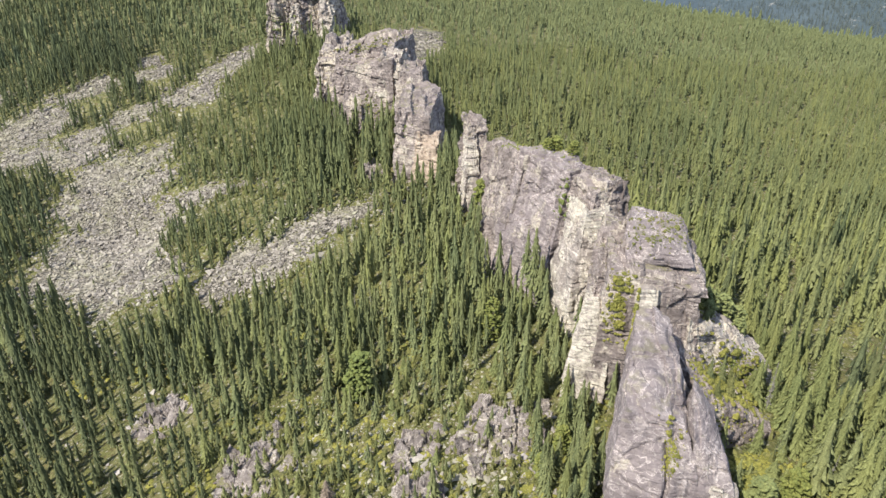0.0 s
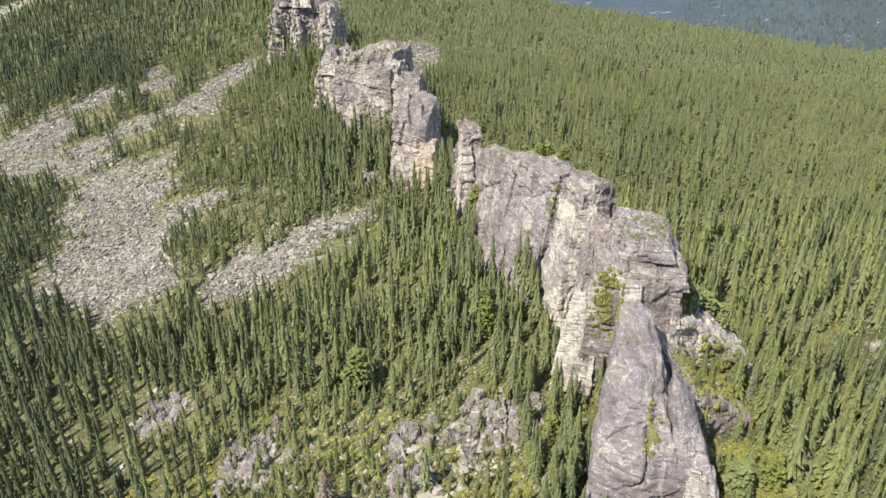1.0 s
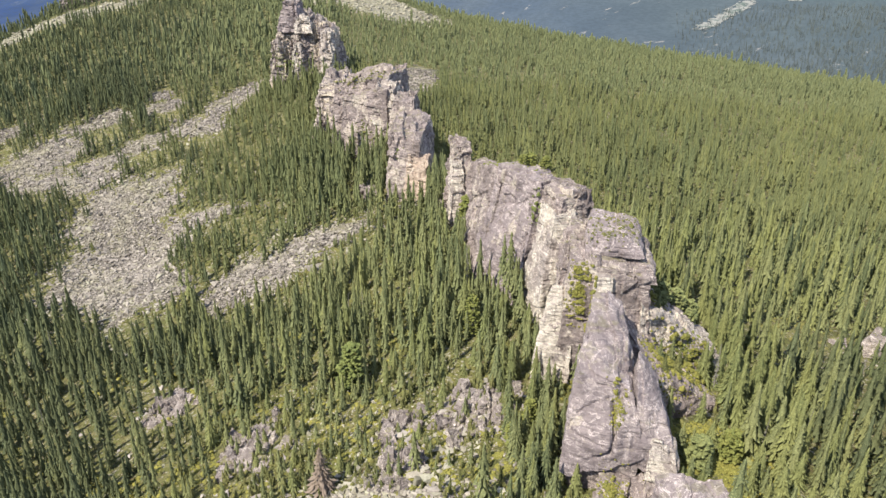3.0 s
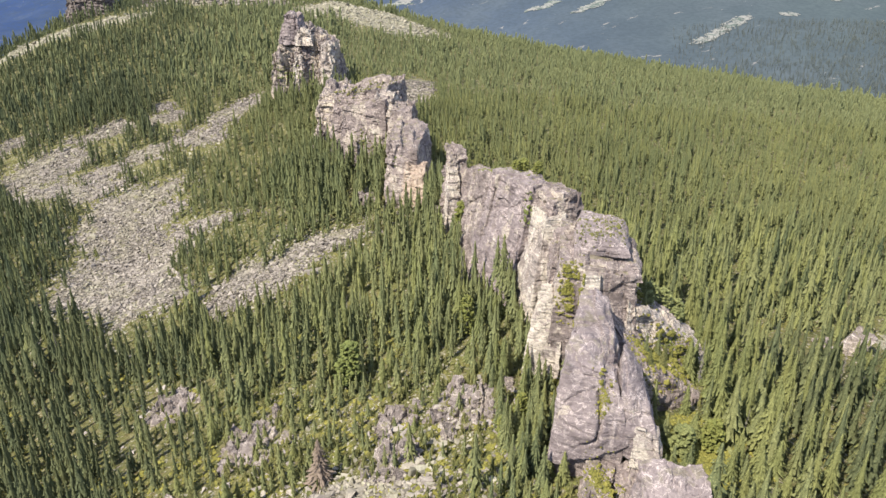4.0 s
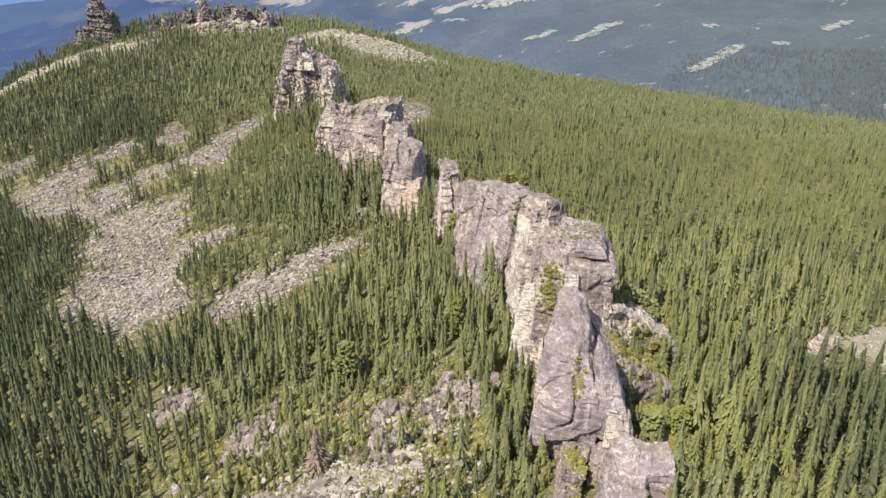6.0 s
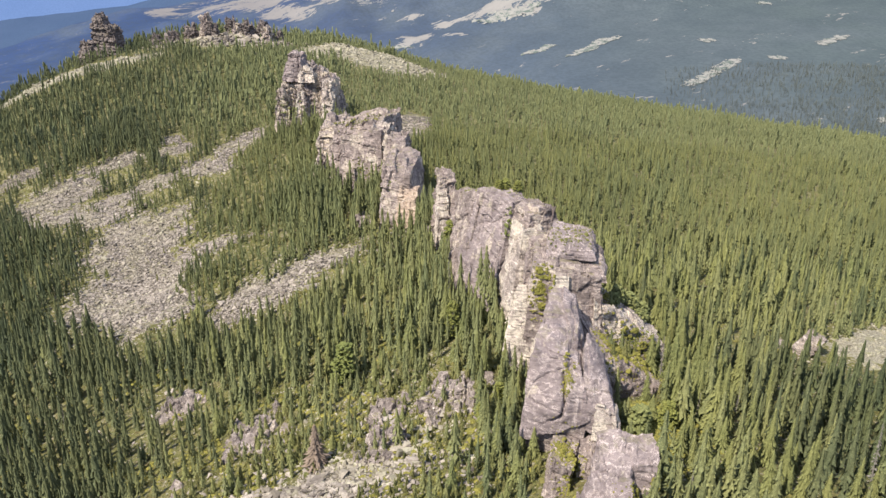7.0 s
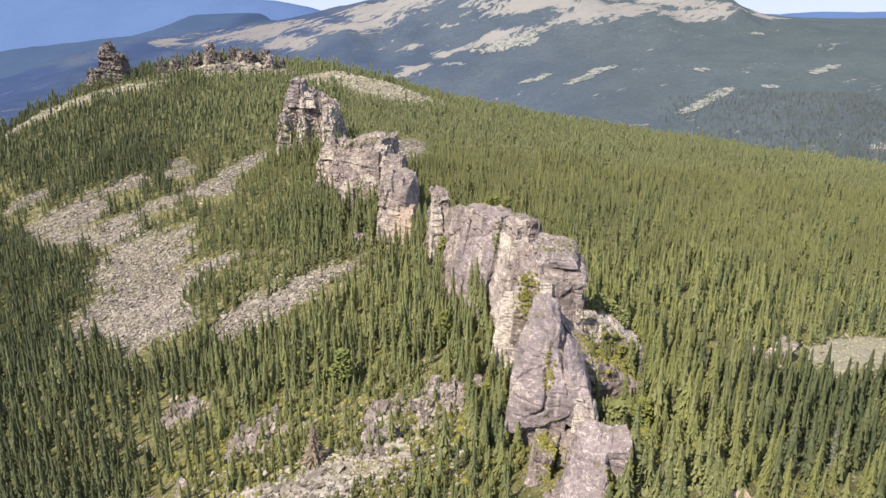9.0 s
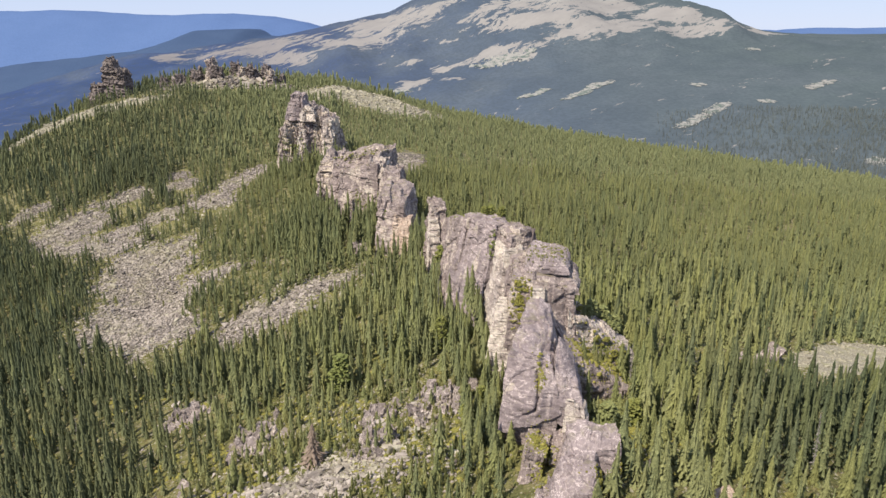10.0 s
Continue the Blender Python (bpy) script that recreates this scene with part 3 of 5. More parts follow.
def rock_block(parent, name, base, z0, top, z1, material, turn=0.0, step=0.6, rough=1.0, joint=4.5, seed=0, round_=0.05, dip=(0, 0), jag=3.0, bulge=1.0, label="", deep=1.0, cuts=(), bed=0.55, sole=0.0, wedge=(0, 0)):
    """One mass of jointed rock between a base and a top rectangle (x0, x1, y0, y1). dip: rise of its top across and along; jag: how uneven its top is; wedge: how far its two sides shift towards the back."""
    FEET.append((base, turn))
    size = (base[1] - base[0], base[3] - base[2], z1 - z0)
    n = [max(4, int(math.ceil(v / step))) for v in size]
    lin = [np.linspace(-1, 1, c + 1) for c in n]
    vs, fs, at = [], [], 0
    for ax in range(3):
        b, c = (ax + 1) % 3, (ax + 2) % 3
        for side in (-1, 1):
            if ax == 2 and side < 0:
                continue
            U, V = np.meshgrid(lin[b], lin[c])
            p = np.zeros((U.size, 3))
            p[:, ax], p[:, b], p[:, c] = side, U.ravel(), V.ravel()
            f = grid_faces(len(lin[b]), len(lin[c]))
            vs.append(p)
            fs.append((f if side > 0 else f[:, ::-1]) + at)
            at += len(p)
    p, f = np.concatenate(vs), np.concatenate(fs)
    _, first, inv = np.unique(np.round(p, 5), axis=0, return_index=True, return_inverse=True)
    p, f = p[first], inv.ravel()[f]
    out = np.sign(p) * np.abs(p) ** 8
    out[:, 2] = np.maximum(out[:, 2], 0)
    out = out / (np.linalg.norm(out, axis=1)[:, None] + 1e-6)
    ball = p / np.linalg.norm(p, axis=1)[:, None] * 1.25
    p = p * (1 - round_) + ball * round_
    k = ((p[:, 2] + 1) / 2)[:, None]
    u, v = (p[:, :1] + 1) / 2, (p[:, 1:2] + 1) / 2
    lo = np.hstack([base[0] + u * (base[1] - base[0]), base[2] + v * (base[3] - base[2])])
    hi = np.hstack([top[0] + u * (top[1] - top[0]), top[2] + v * (top[3] - top[2])])
    xy = lo * (1 - k) + hi * k
    xy[:, :1] += v * (wedge[0] * (1 - u) + wedge[1] * u)
    mid = np.array([(base[0] + base[1]) / 2, (base[2] + base[3]) / 2])
    c, s = math.cos(radians(turn)), math.sin(radians(turn))
    spin = np.array([[c, s], [-s, c]])
    xy = (xy - mid) @ spin + mid
    crown = z1 + dip[0] * (u - 0.5) + dip[1] * (v - 0.5)
    foot = z0 + sole * (u - 0.5) * (sole != 0) + (0.9 * fbm(np.hstack([xy / 2.6, 0 * u]), 3, seed + 2)[:, None] if sole else 0)
    w = np.hstack([xy, foot + k * (crown - foot)])
    out = np.hstack([out[:, :2] @ spin, out[:, 2:]])
    # an uneven crown: columns between the joints stand at different heights
    col = w * np.array([1, 1, 0])
    stand, _ = jointed(col, seed + 7, (9.0, joint * 0.7, joint * 0.8), turn + 12)
    w[:, 2] -= jag * (k[:, 0] ** 3) * (0.65 * stand + 0.35 * (0.5 + 0.5 * vnoise(col / 5.0, seed + 8)))
    val, edge = jointed(w, seed, (joint * bed, joint, joint * 0.85), turn + 8, max(0.16, 0.42 * step))
    val2, edge2 = jointed(w, seed + 20, (joint * 0.2, joint * 0.36, joint * 0.4), turn - 15)
    push = 1.5 * (val - 0.5) + 0.6 * (val2 - 0.5) - 0.55 * deep * edge - 0.22 * edge2
    push = push + bulge * (0.9 * fbm(w / 9, 4, seed + 3) + 0.35 * fbm(w / 1.6, 2, seed + 4))
    # open cracks down the front: (x, z) to (x, z), width, depth
    for ax_, az_, bx_, bz_, wide, depth in cuts:
        dx, dz = bx_ - ax_, bz_ - az_
        q = np.clip(((w[:, 0] - ax_) * dx + (w[:, 2] - az_) * dz) / (dx * dx + dz * dz), 0, 1)
        far = np.hypot(w[:, 0] - ax_ - q * dx, w[:, 2] - az_ - q * dz)
        push = push - np.where(out[:, 1] < -0.4, depth / rough * np.exp(-((far / wide) ** 2)), 0)
    w = w + out * (push * rough)[:, None]
    return part(name, mesh_of(name, w - np.array(parent.location), f, material), parent, label)


FEET = []
ROCKS = "towers and slabs of the rock wall"


def formation(label, x, y, z):
    return thing("rock_tower", x, y, z, label, "rock formation", ROCKS)


fr = formation("low grey rock outcrop with grassy ledges before the slab", 25, 110, 12)
rock_block(fr, "block", (22.4, 34.0, 110.2, 119.6), 6, (23.4, 33.2, 111.6, 118.8), 27.0, M_SLAB, -6, 0.32, 0.42, 8, 3, 0.14, (1.4, 2.2), 1.0, 1.6)
rock_block(fr, "tongue", (17.5, 28, 99, 114), 4, (20.2, 26.6, 103.5, 113), 23.4, M_SLAB, -14, 0.34, 0.5, 6, 7, 0.2, (1.5, 5.0), 1.6, 1.6)
rock_block(fr, "ledge", (11, 26, 97, 116), 2, (17, 24, 104, 114), 20, M_SLAB, -8, 0.5, 0.8, 5, 4)
rock_block(fr, "shelf", (14.5, 20.5, 113, 127), 6, (16.3, 20.3, 117, 127), 21.8, M_ROCK, -15, 0.4, 0.6, 4, 5, jag=2)
rock_block(fr, "shelf", (20.5, 29, 115, 126), 6, (21.6, 28, 119, 125.5), 21.2, M_ROCK, -15, 0.4, 0.6, 4, 6, dip=(1, 2), jag=1.5)

sl = formation("tall smooth grey rock slab with a dark crack down its flank", 21, 138, 14)
rock_block(sl, "plinth", (16.6, 27.4, 126.0, 151), 6, (16.8, 27.4, 126.4, 151), 24, M_ROCK, -20, 0.5, 0.4, 4, 15, jag=0.5)
rock_block(sl, "slab", (14.2, 28.4, 124.4, 153), 21.4, (15.6, 24.9, 129.4, 151), 39.2, M_SLAB, -15, 0.32, 0.34, 15, 11, 0.3, (-2.0, 4.5), 2.4, 2.2, cuts=((19.0, 32.3, 19.2, 27.5, 0.3, 1.3), (19.2, 27.5, 18.6, 25.4, 0.3, 1.2), (18.6, 25.4, 16.5, 24.0, 0.3, 0.8), (20.6, 38.0, 20.2, 33.0, 0.5, 0.9), (23.4, 38.5, 24.6, 33.0, 0.35, 1.2)), sole=5, wedge=(0.9, -3.6))
rock_block(sl, "flake", (23.2, 30.2, 123.9, 138), 22.6, (23.4, 28.6, 127.6, 136.5), 34.6, M_SLAB, -15, 0.32, 0.34, 12, 12, 0.16, (-4, 3), 2.4, 2.2, sole=0.6, wedge=(0.0, -2.4))
rock_block(sl, "fresh_foot", (24.2, 29.4, 122.6, 128.5), 21.6, (25.2, 28.6, 125.0, 128.5), 29, M_CREAM, -15, 0.34, 0.45, 5, 13, 0.18, jag=3.5, bed=1.4)

st = formation("stepped grey rock tower with cream broken faces and ledges", 25, 165, 16)
rock_block(st, "block", (15, 34.4, 153.5, 180), 10, (18, 32.8, 156.0, 177), 43.0, M_ROCK, -8, 0.42, 0.5, 8, 21, 0.1, dip=(-2.5, 1), jag=2.0, bed=0.8)
rock_block(st, "bed", (20.2, 33.8, 155.4, 171), 39.0, (20.8, 32.8, 156.4, 170), 43.9, M_ROCK, -8, 0.36, 0.55, 5, 28, 0.22, dip=(-1.8, 1.0), jag=0.7, bed=1.2)
rock_block(st, "bed", (20.8, 32.0, 158.4, 173), 43.0, (21.8, 30.6, 159.4, 172), 46.9, M_SLAB, -10, 0.36, 0.45, 5, 29, 0.2, dip=(-1.6, 0.5), jag=0.9, bed=1.2)
rock_block(st, "cap", (15.4, 23, 159, 173), 36, (16.6, 22, 161, 171), 45.6, M_ROCK, -8, 0.4, 0.7, 3.8, 22, 0.12, dip=(1.5, 1), jag=3.4)
rock_block(st, "fresh_face", (12.2, 20, 155, 171), 17, (14.8, 20, 158, 168), 38, M_CREAM, -18, 0.42, 0.6, 5, 23, bed=2.2)
rock_block(st, "fresh_panel", (20.8, 24.4, 153.0, 158), 28, (21.0, 24.2, 154.6, 158), 41.4, M_CREAM, -5, 0.42, 0.3, 6, 24, jag=0.6)
rock_block(st, "green_ledge", (25.0, 43.5, 140.5, 161), 6, (26, 42, 143.5, 160), 27.4, M_ROCK, 16, 0.45, 0.6, 4.5, 27, 0.12, dip=(-12.5, 4), jag=1.5)
rock_block(st, "shoulder", (26, 48.5, 154, 172), 8, (27, 46.5, 156.5, 170), 31.5, M_CREAM, 18, 0.42, 0.6, 4.2, 25, 0.1, dip=(-14, 3), jag=2.0, bed=0.4)

wl = formation("leaning grey rock wall with pale streaks and a jagged top", 10, 197, 16)
rock_block(wl, "buttress", (12, 29, 178, 194), 10, (17.5, 25, 183, 192), 48, M_ROCK, 20, 0.45, 0.7, 5, 31)
rock_block(wl, "fresh_face", (11.5, 20.5, 175, 187), 13, (16.5, 22, 179.8, 188), 44, M_CREAM, 12, 0.45, 0.6, 5, 32, bed=1.6)
rock_block(wl, "panel", (2, 20, 188, 211), 8, (11, 18, 190, 209), 46.5, M_SLAB, 26, 0.42, 0.55, 7, 33, dip=(0, -1), jag=2)
rock_block(wl, "panel", (-3.5, 13, 203, 240), 8, (4, 9, 204, 238), 41, M_ROCK, 12, 0.5, 0.65, 7, 34, dip=(0, -9), jag=2.5)
rock_block(wl, "pinnacle", (-7.2, 5, 233, 250), 8, (-4.6, 0.4, 239, 246), 42.4, M_ROCK, 10, 0.5, 0.8, 4, 35)
rock_block(wl, "fresh_face", (-6.2, 0.5, 232.5, 240), 14, (-4.4, -1.6, 236.5, 241), 38, M_CREAM, 10, 0.5, 0.6, 4, 36)

tw = formation("rounded grey rock tower with rust-coloured broken foot", -17, 270, 18)
rock_block(tw, "block", (-25, -11.2, 255, 279), 10, (-23.5, -13.4, 259.5, 277), 40.4, M_ROCK, -12, 0.5, 0.7, 6, 41, 0.14, (-3, 5), 2.4)
rock_block(tw, "back_block", (-27, -15, 272, 298), 10, (-24, -17, 277, 296), 45, M_ROCK, -4, 0.55, 0.8, 5, 42)
rock_block(tw, "rusty_foot", (-20.5, -10.8, 253.5, 262), 13, (-18.5, -12, 256.5, 262), 32, M_RUST, -12, 0.5, 0.6, 4, 43)

bk = formation("broad grey rock block with cream edges above the trees", -37, 312, 20)
rock_block(bk, "block", (-48, -22.5, 296, 328), 12, (-45, -25, 300, 326), 47.5, M_ROCK, -16, 0.55, 0.75, 6, 51, dip=(3, 0))
rock_block(bk, "front", (-47, -25, 289, 302), 12, (-44, -26.5, 293, 302), 44, M_ROCK, -16, 0.55, 0.6, 7, 55, dip=(4, 0), bed=0.8)
rock_block(bk, "cream_edge", (-32, -22.5, 289, 305), 22, (-30, -23.5, 292, 303), 47.5, M_CREAM, -16, 0.55, 0.65, 4, 52)
rock_block(bk, "shoulder", (-60, -46, 322, 352), 14, (-56, -48, 327, 348), 43, M_TOR, -10, 0.8, 1.1, 5, 54, jag=6)

tt = formation("tall jagged rock tower with cream streaks, highest of the wall", -82, 412, 22)
rock_block(tt, "tower", (-90, -60, 400, 428), 14, (-86.5, -64, 404.5, 422), 57.5, M_TOR, -8, 0.5, 1.6, 4.2, 61, dip=(-6, 0), jag=8, bed=1.8, deep=2.4)
rock_block(tt, "left_spire", (-97, -86, 400, 422), 14, (-92.5, -86.5, 404, 418), 48.5, M_TOR, -8, 0.55, 1.4, 4.2, 62, 0.15, jag=6, bed=1.8, deep=2.2)
rock_block(tt, "cap", (-89, -77, 402, 419), 48, (-86.5, -79.5, 405, 416), 64, M_SLAB, -8, 0.6, 1.0, 4.5, 63, 0.25, jag=3.5, bed=1.2, deep=1.6)
rock_block(tt, "right_spire", (-72, -57, 398, 420), 14, (-68.5, -60.5, 403, 416), 53.5, M_TOR, -8, 0.6, 1.4, 4.2, 64, dip=(-5, 0), jag=7, bed=1.6, deep=2.2)
rock_block(tt, "cream_band", (-81, -71.5, 400.5, 408), 48, (-80, -72.5, 402, 408), 57, M_CREAM, -8, 0.6, 1.0, 3.2, 67, jag=4, bed=1.6, deep=1.8)
rock_block(tt, "cream_rib", (-84, -76, 395, 405), 16, (-82.5, -78, 399, 405), 46, M_CREAM, -8, 0.6, 1.2, 3.6, 65, bed=2.2, deep=1.8)
rock_block(tt, "cream_rib", (-69, -62, 394.5, 402), 20, (-68, -63, 398, 402), 51, M_CREAM, -8, 0.6, 1.2, 3.6, 66, bed=1.6, deep=1.8)

ft = formation("dark lone rock tor on the far skyline", -298, 645, 40)
rock_block(ft, "tor", (-306, -279, 634, 660), 34, (-300, -284, 639, 654), 70, M_FARTOR, 0, 0.9, 1.5, 4.5, 71, jag=9, dip=(-9, 0), deep=2)
rock_block(ft, "peak", (-302, -289, 637, 652), 60, (-298, -293, 640, 649), 75.5, M_FARTOR, 0, 0.9, 1.3, 4, 73, jag=4, deep=2)
rock_block(ft, "foot", (-315, -301, 628, 644), 30, (-311, -304, 632, 641), 53, M_FARTOR, 0, 0.9, 1.5, 4.5, 72, jag=5, deep=2)
fs_ = formation("broken dark rocks along the far summit among trees", -215, 668, 44)
for i, (cx, w_, h_) in enumerate(((-258, 10, 59), (-249, 10, 61), (-240, 13, 63), (-228, 13, 66), (-213, 8, 74), (-205, 9, 69), (-193, 9, 77), (-183, 10, 71), (-174, 9, 70), (-165, 10, 68), (-157, 9, 65), (-149, 8, 62))):
    y_ = 656 + 9 * math.sin(2.3 * i)
    rock_block(fs_, "crag", (cx - w_ / 2 - 2, cx + w_ / 2 + 2, y_, y_ + 16), 34, (cx - w_ / 3, cx + w_ / 3, y_ + 4, y_ + 12), h_ - 1.5 + 2.5 * math.sin(5.1 * i), M_TOR if i % 3 == 1 else M_FARTOR, 17 * i, 0.9, 1.4, 3.8, 81 + i, jag=9, deep=2)


# ---------------------------------------------------------------- loose stone
def stone_mesh(seed, flat=0.65):
    """A broken angular block, about 1 m across."""
    rg = np.random.default_rng(seed)
    bm = bmesh.new()
    pts = rg.uniform(-1, 1, (9, 3))
    pts = pts / np.abs(pts).max(1)[:, None] ** 0.75 * np.array([0.55, 0.5, 0.5 * flat])
    for q in pts:
        bm.verts.new(q)
    hull = bmesh.ops.convex_hull(bm, input=bm.verts)
    bmesh.ops.delete(bm, geom=[g for g in hull["geom_interior"] if isinstance(g, bmesh.types.BMVert)], context="VERTS")
    bmesh.ops.triangulate(bm, faces=bm.faces)
    bm.verts.index_update()
    v = np.array([q.co[:] for q in bm.verts])
    f = np.array([[q.index for q in fc.verts] for fc in bm.faces])
    bm.free()
    return v, f


def turns(rg, n, tilt):
    """n random turns: any heading, and a lean up to tilt radians."""
    a, b, t = rg.uniform(0, 2 * np.pi, n), rg.uniform(0, 2 * np.pi, n), rg.uniform(-tilt, tilt, n)
    z = np.zeros((n, 3, 3))
    z[:, 0, 0], z[:, 0, 1], z[:, 1, 0], z[:, 1, 1], z[:, 2, 2] = np.cos(a), -np.sin(a), np.sin(a), np.cos(a), 1
    ax = np.stack([np.cos(b), np.sin(b), 0 * b], 1)
    kx = np.zeros((n, 3, 3))
    kx[:, 0, 2], kx[:, 1, 2], kx[:, 2, 0], kx[:, 2, 1] = ax[:, 1], -ax[:, 0], -ax[:, 1], ax[:, 0]
    lean = np.eye(3) + np.sin(t)[:, None, None] * kx + (1 - np.cos(t))[:, None, None] * (kx @ kx)
    return lean @ z


def scatter(shapes, place, size, turn, pick):
    """One joined mesh of many copies: shapes is a list of (verts, faces)."""
    vs, fs, at = [], [], 0
    for i, (v, f) in enumerate(shapes):
        m = np.where(pick == i)[0]
        if not len(m):
            continue
        w = np.einsum("nij,nvj->nvi", turn[m], v[None] * size[m][:, None, :]) + place[m][:, None, :]
        vs.append(w.reshape(-1, 3))
        fs.append((f[None] + (np.arange(len(m)) * len(v))[:, None, None]).reshape(-1, f.shape[1]) + at)
        at += len(m) * len(v)
    return np.concatenate(vs), np.concatenate(fs)


rg = np.random.default_rng(5)
STONES = [stone_mesh(s) for s in range(8)]


def loose(x0, x1, y0, y1, n, want):
    x, y = rg.uniform(x0, x1, n), rg.uniform(y0, y1, n)
    b = bareness(x, y)
    keep = want(b, x, y)
    return x[keep], y[keep]


sx, sy = [], []
for cx, cy, rl, rw, turn in SCREE:
    n = int(rl * rw * 4 * (0.9 if cy < 460 else 0.25))
    a, b = loose(cx - rl - 8, cx + rl + 8, cy - rl - 8, cy + rl + 8, int(n * (rl + 8) ** 2 / (rl * rw)), lambda b, x, y: b > -0.18 + 0.16 * rg.standard_normal(len(x)))
    sx.append(a)
    sy.append(b)
sx, sy = np.concatenate(sx), np.concatenate(sy)
n = len(sx)
sz = rg.lognormal(-0.22, 0.36, n) * np.where(sy > 460, 1.7, np.where(sx > 60, 0.6, 1.0))
place = np.stack([sx, sy, ground_z(sx, sy) + 0.9 * flat_noise(sx, sy, 0.11, 3, 4) + 0.1 * sz], 1)
sz = np.where(sy < 142, 1.35, 1.0) * sz
pale = (sx > 60) | (sy > 540)
spin, grow, kind = turns(rg, n, 0.7), sz[:, None] * rg.uniform(0.7, 1.3, (n, 3)), rg.integers(0, 8, n)
for m, mat, text in ((~pale, M_SCREE, "pale grey angular scree stones lying on the slope"), (pale, M_PALESCREE, "cream lichened scree stones in a clearing and on the crest")):
    v, f = scatter(STONES, place[m], grow[m], spin[m], kind[m])
    tagged(new("scree", mesh_of("scree", v, f, mat)), text, "scree", kind="stuff")
print("scree", n, len(f))

# large broken stones heaped along the far summit
n = 420
x, y = rg.normal(-182, 30, n), rg.normal(642, 8, n)
sz = rg.lognormal(0.75, 0.4, n)
v, f = scatter(STONES, np.stack([x, y, ground_z(x, y) + 0.3 * sz], 1), sz[:, None] * rg.uniform(0.7, 1.4, (n, 3)), turns(rg, n, 0.9), rg.integers(0, 8, n))
tagged(new("summit_rubble", mesh_of("summit_rubble", v, f, M_SCREE)), "heap of large broken grey stones on the far summit", "rubble", kind="stuff")

# low broken outcrops in the wood: centre, spread, blocks, block size, height
OUTCROPS = ((-1, 153, 9.5, 9, 3.8, 3.4), (-16, 153, 5.5, 6, 3.2, 2.6), (-48, 157, 8, 9, 3.4, 2.8), (-74, 180, 7.5, 8, 3.2, 2.4), (-15, 141, 6, 7, 3.4, 2.4), (-44.5, 167, 2.6, 3, 2.8, 2.2),
            (-6, 244, 4, 4, 4.0, 3.5), (-34, 268, 3.5, 4, 4.0, 4.0), (-66, 140, 6, 6, 3.2, 2.0))
for n_, (cx, cy, spread, count, size, tall) in enumerate(OUTCROPS):
    oc = thing("rock_outcrop", cx, cy, float(ground_z(cx, cy)), "low broken grey outcrop with gaps and moss in the wood", "rock outcrop", "low outcrops")
    g = float(ground_z(cx, cy))
    slope = 2 * spread * 0.28
    rock_block(oc, "mound", (cx - spread, cx + spread, cy - spread * 0.75, cy + spread * 0.8), g - 4, (cx - spread * 0.66, cx + spread * 0.7, cy - spread * 0.42, cy + spread * 0.66), g + tall * 0.8, M_PILEROCK, 25 * n_ - 20, 0.28, 0.95, 2.7, 260 + n_, 0.42, (slope * 0.7, 2.2), 1.8, 0.5, deep=2.6, bed=0.8)
    for i in range(count):
        a, q = 2.4 * i + n_, spread * math.sqrt((i + 0.3) / count)
        x, y, s = cx + q * math.cos(a), cy + q * math.sin(a), size * rg.uniform(0.5, 1.2)
        g, hgt = float(ground_z(x, y)), tall * rg.uniform(0.45, 0.9) * (1.15 - 0.6 * q / spread)
        lx, ly = rg.uniform(-0.5, 0.5), rg.uniform(-0.3, 0.6)
        rock_block(oc, "block", (x - s * 0.6, x + s * 0.6, y - s * 0.5, y + s * 0.5), g - 1.5, (x - s * 0.5 + lx, x + s * 0.45 + lx, y - s * 0.38 + ly, y + s * 0.45 + ly), g + hgt, M_PILEROCK, rg.uniform(-40, 40), 0.33, 0.4, 2.8, 300 + 20 * n_ + i, 0.08, (rg.uniform(-2.0, 2.0), rg.uniform(0.5, 3)), 0.5, 0.35, deep=1.2, bed=0.8)
    FEET[-count - 1 :] = []

lone = thing("rock_outcrop", 85, 171, 11, "lone overhanging grey rock in a clearing of the wood", "rock outcrop", "low outcrops")
rock_block(lone, "block", (83, 88, 170, 174), 9, (84.5, 90.0, 166.5, 171), 18.0, M_PILEROCK, 40, 0.3, 0.5, 3.5, 391, 0.08, (1, 1), 2.0)
rock_block(lone, "block", (79, 84, 172, 176), 9, (80, 83.5, 173, 176), 14.2, M_PILEROCK, -15, 0.3, 0.5, 3.5, 392, 0.08, (1, 1), 1.5)

rust = thing("rock_outcrop", 51, 107, 18, "low reddish bare rock among grass and firs", "rock outcrop", "low outcrops")
rock_block(rust, "block", (46.5, 55, 102, 109.5), 14, (48, 53.5, 104, 108.5), 20.2, M_RUST, 12, 0.33, 0.5, 3.2, 395, 0.2, (0, 1), 1.0)

# fallen blocks that lie singly among the trees: centre, spread, count, largest
PILES = ((0, 152, 11, 70, 2.7), (-16, 150, 9, 45, 2.4), (-47, 150, 10, 50, 2.4), (-77, 187, 10, 40, 2.3), (-14, 137, 9, 45, 2.9), (-45, 165, 3, 5, 2.2),
         (-27, 133, 13, 60, 2.7), (83, 169, 5, 8, 2.0), (-8, 241, 6, 8, 1.8), (-90, 170, 14, 16, 1.5), (-60, 140, 12, 20, 1.6))
proto = []
for i in range(8):
    v, f = stone_mesh(100 + i, 0.75)
    proto.append((mesh_of("boulder", v, f, M_PILE), mesh_of("boulder", v, f, M_PALESCREE)))
BOULDERS = []
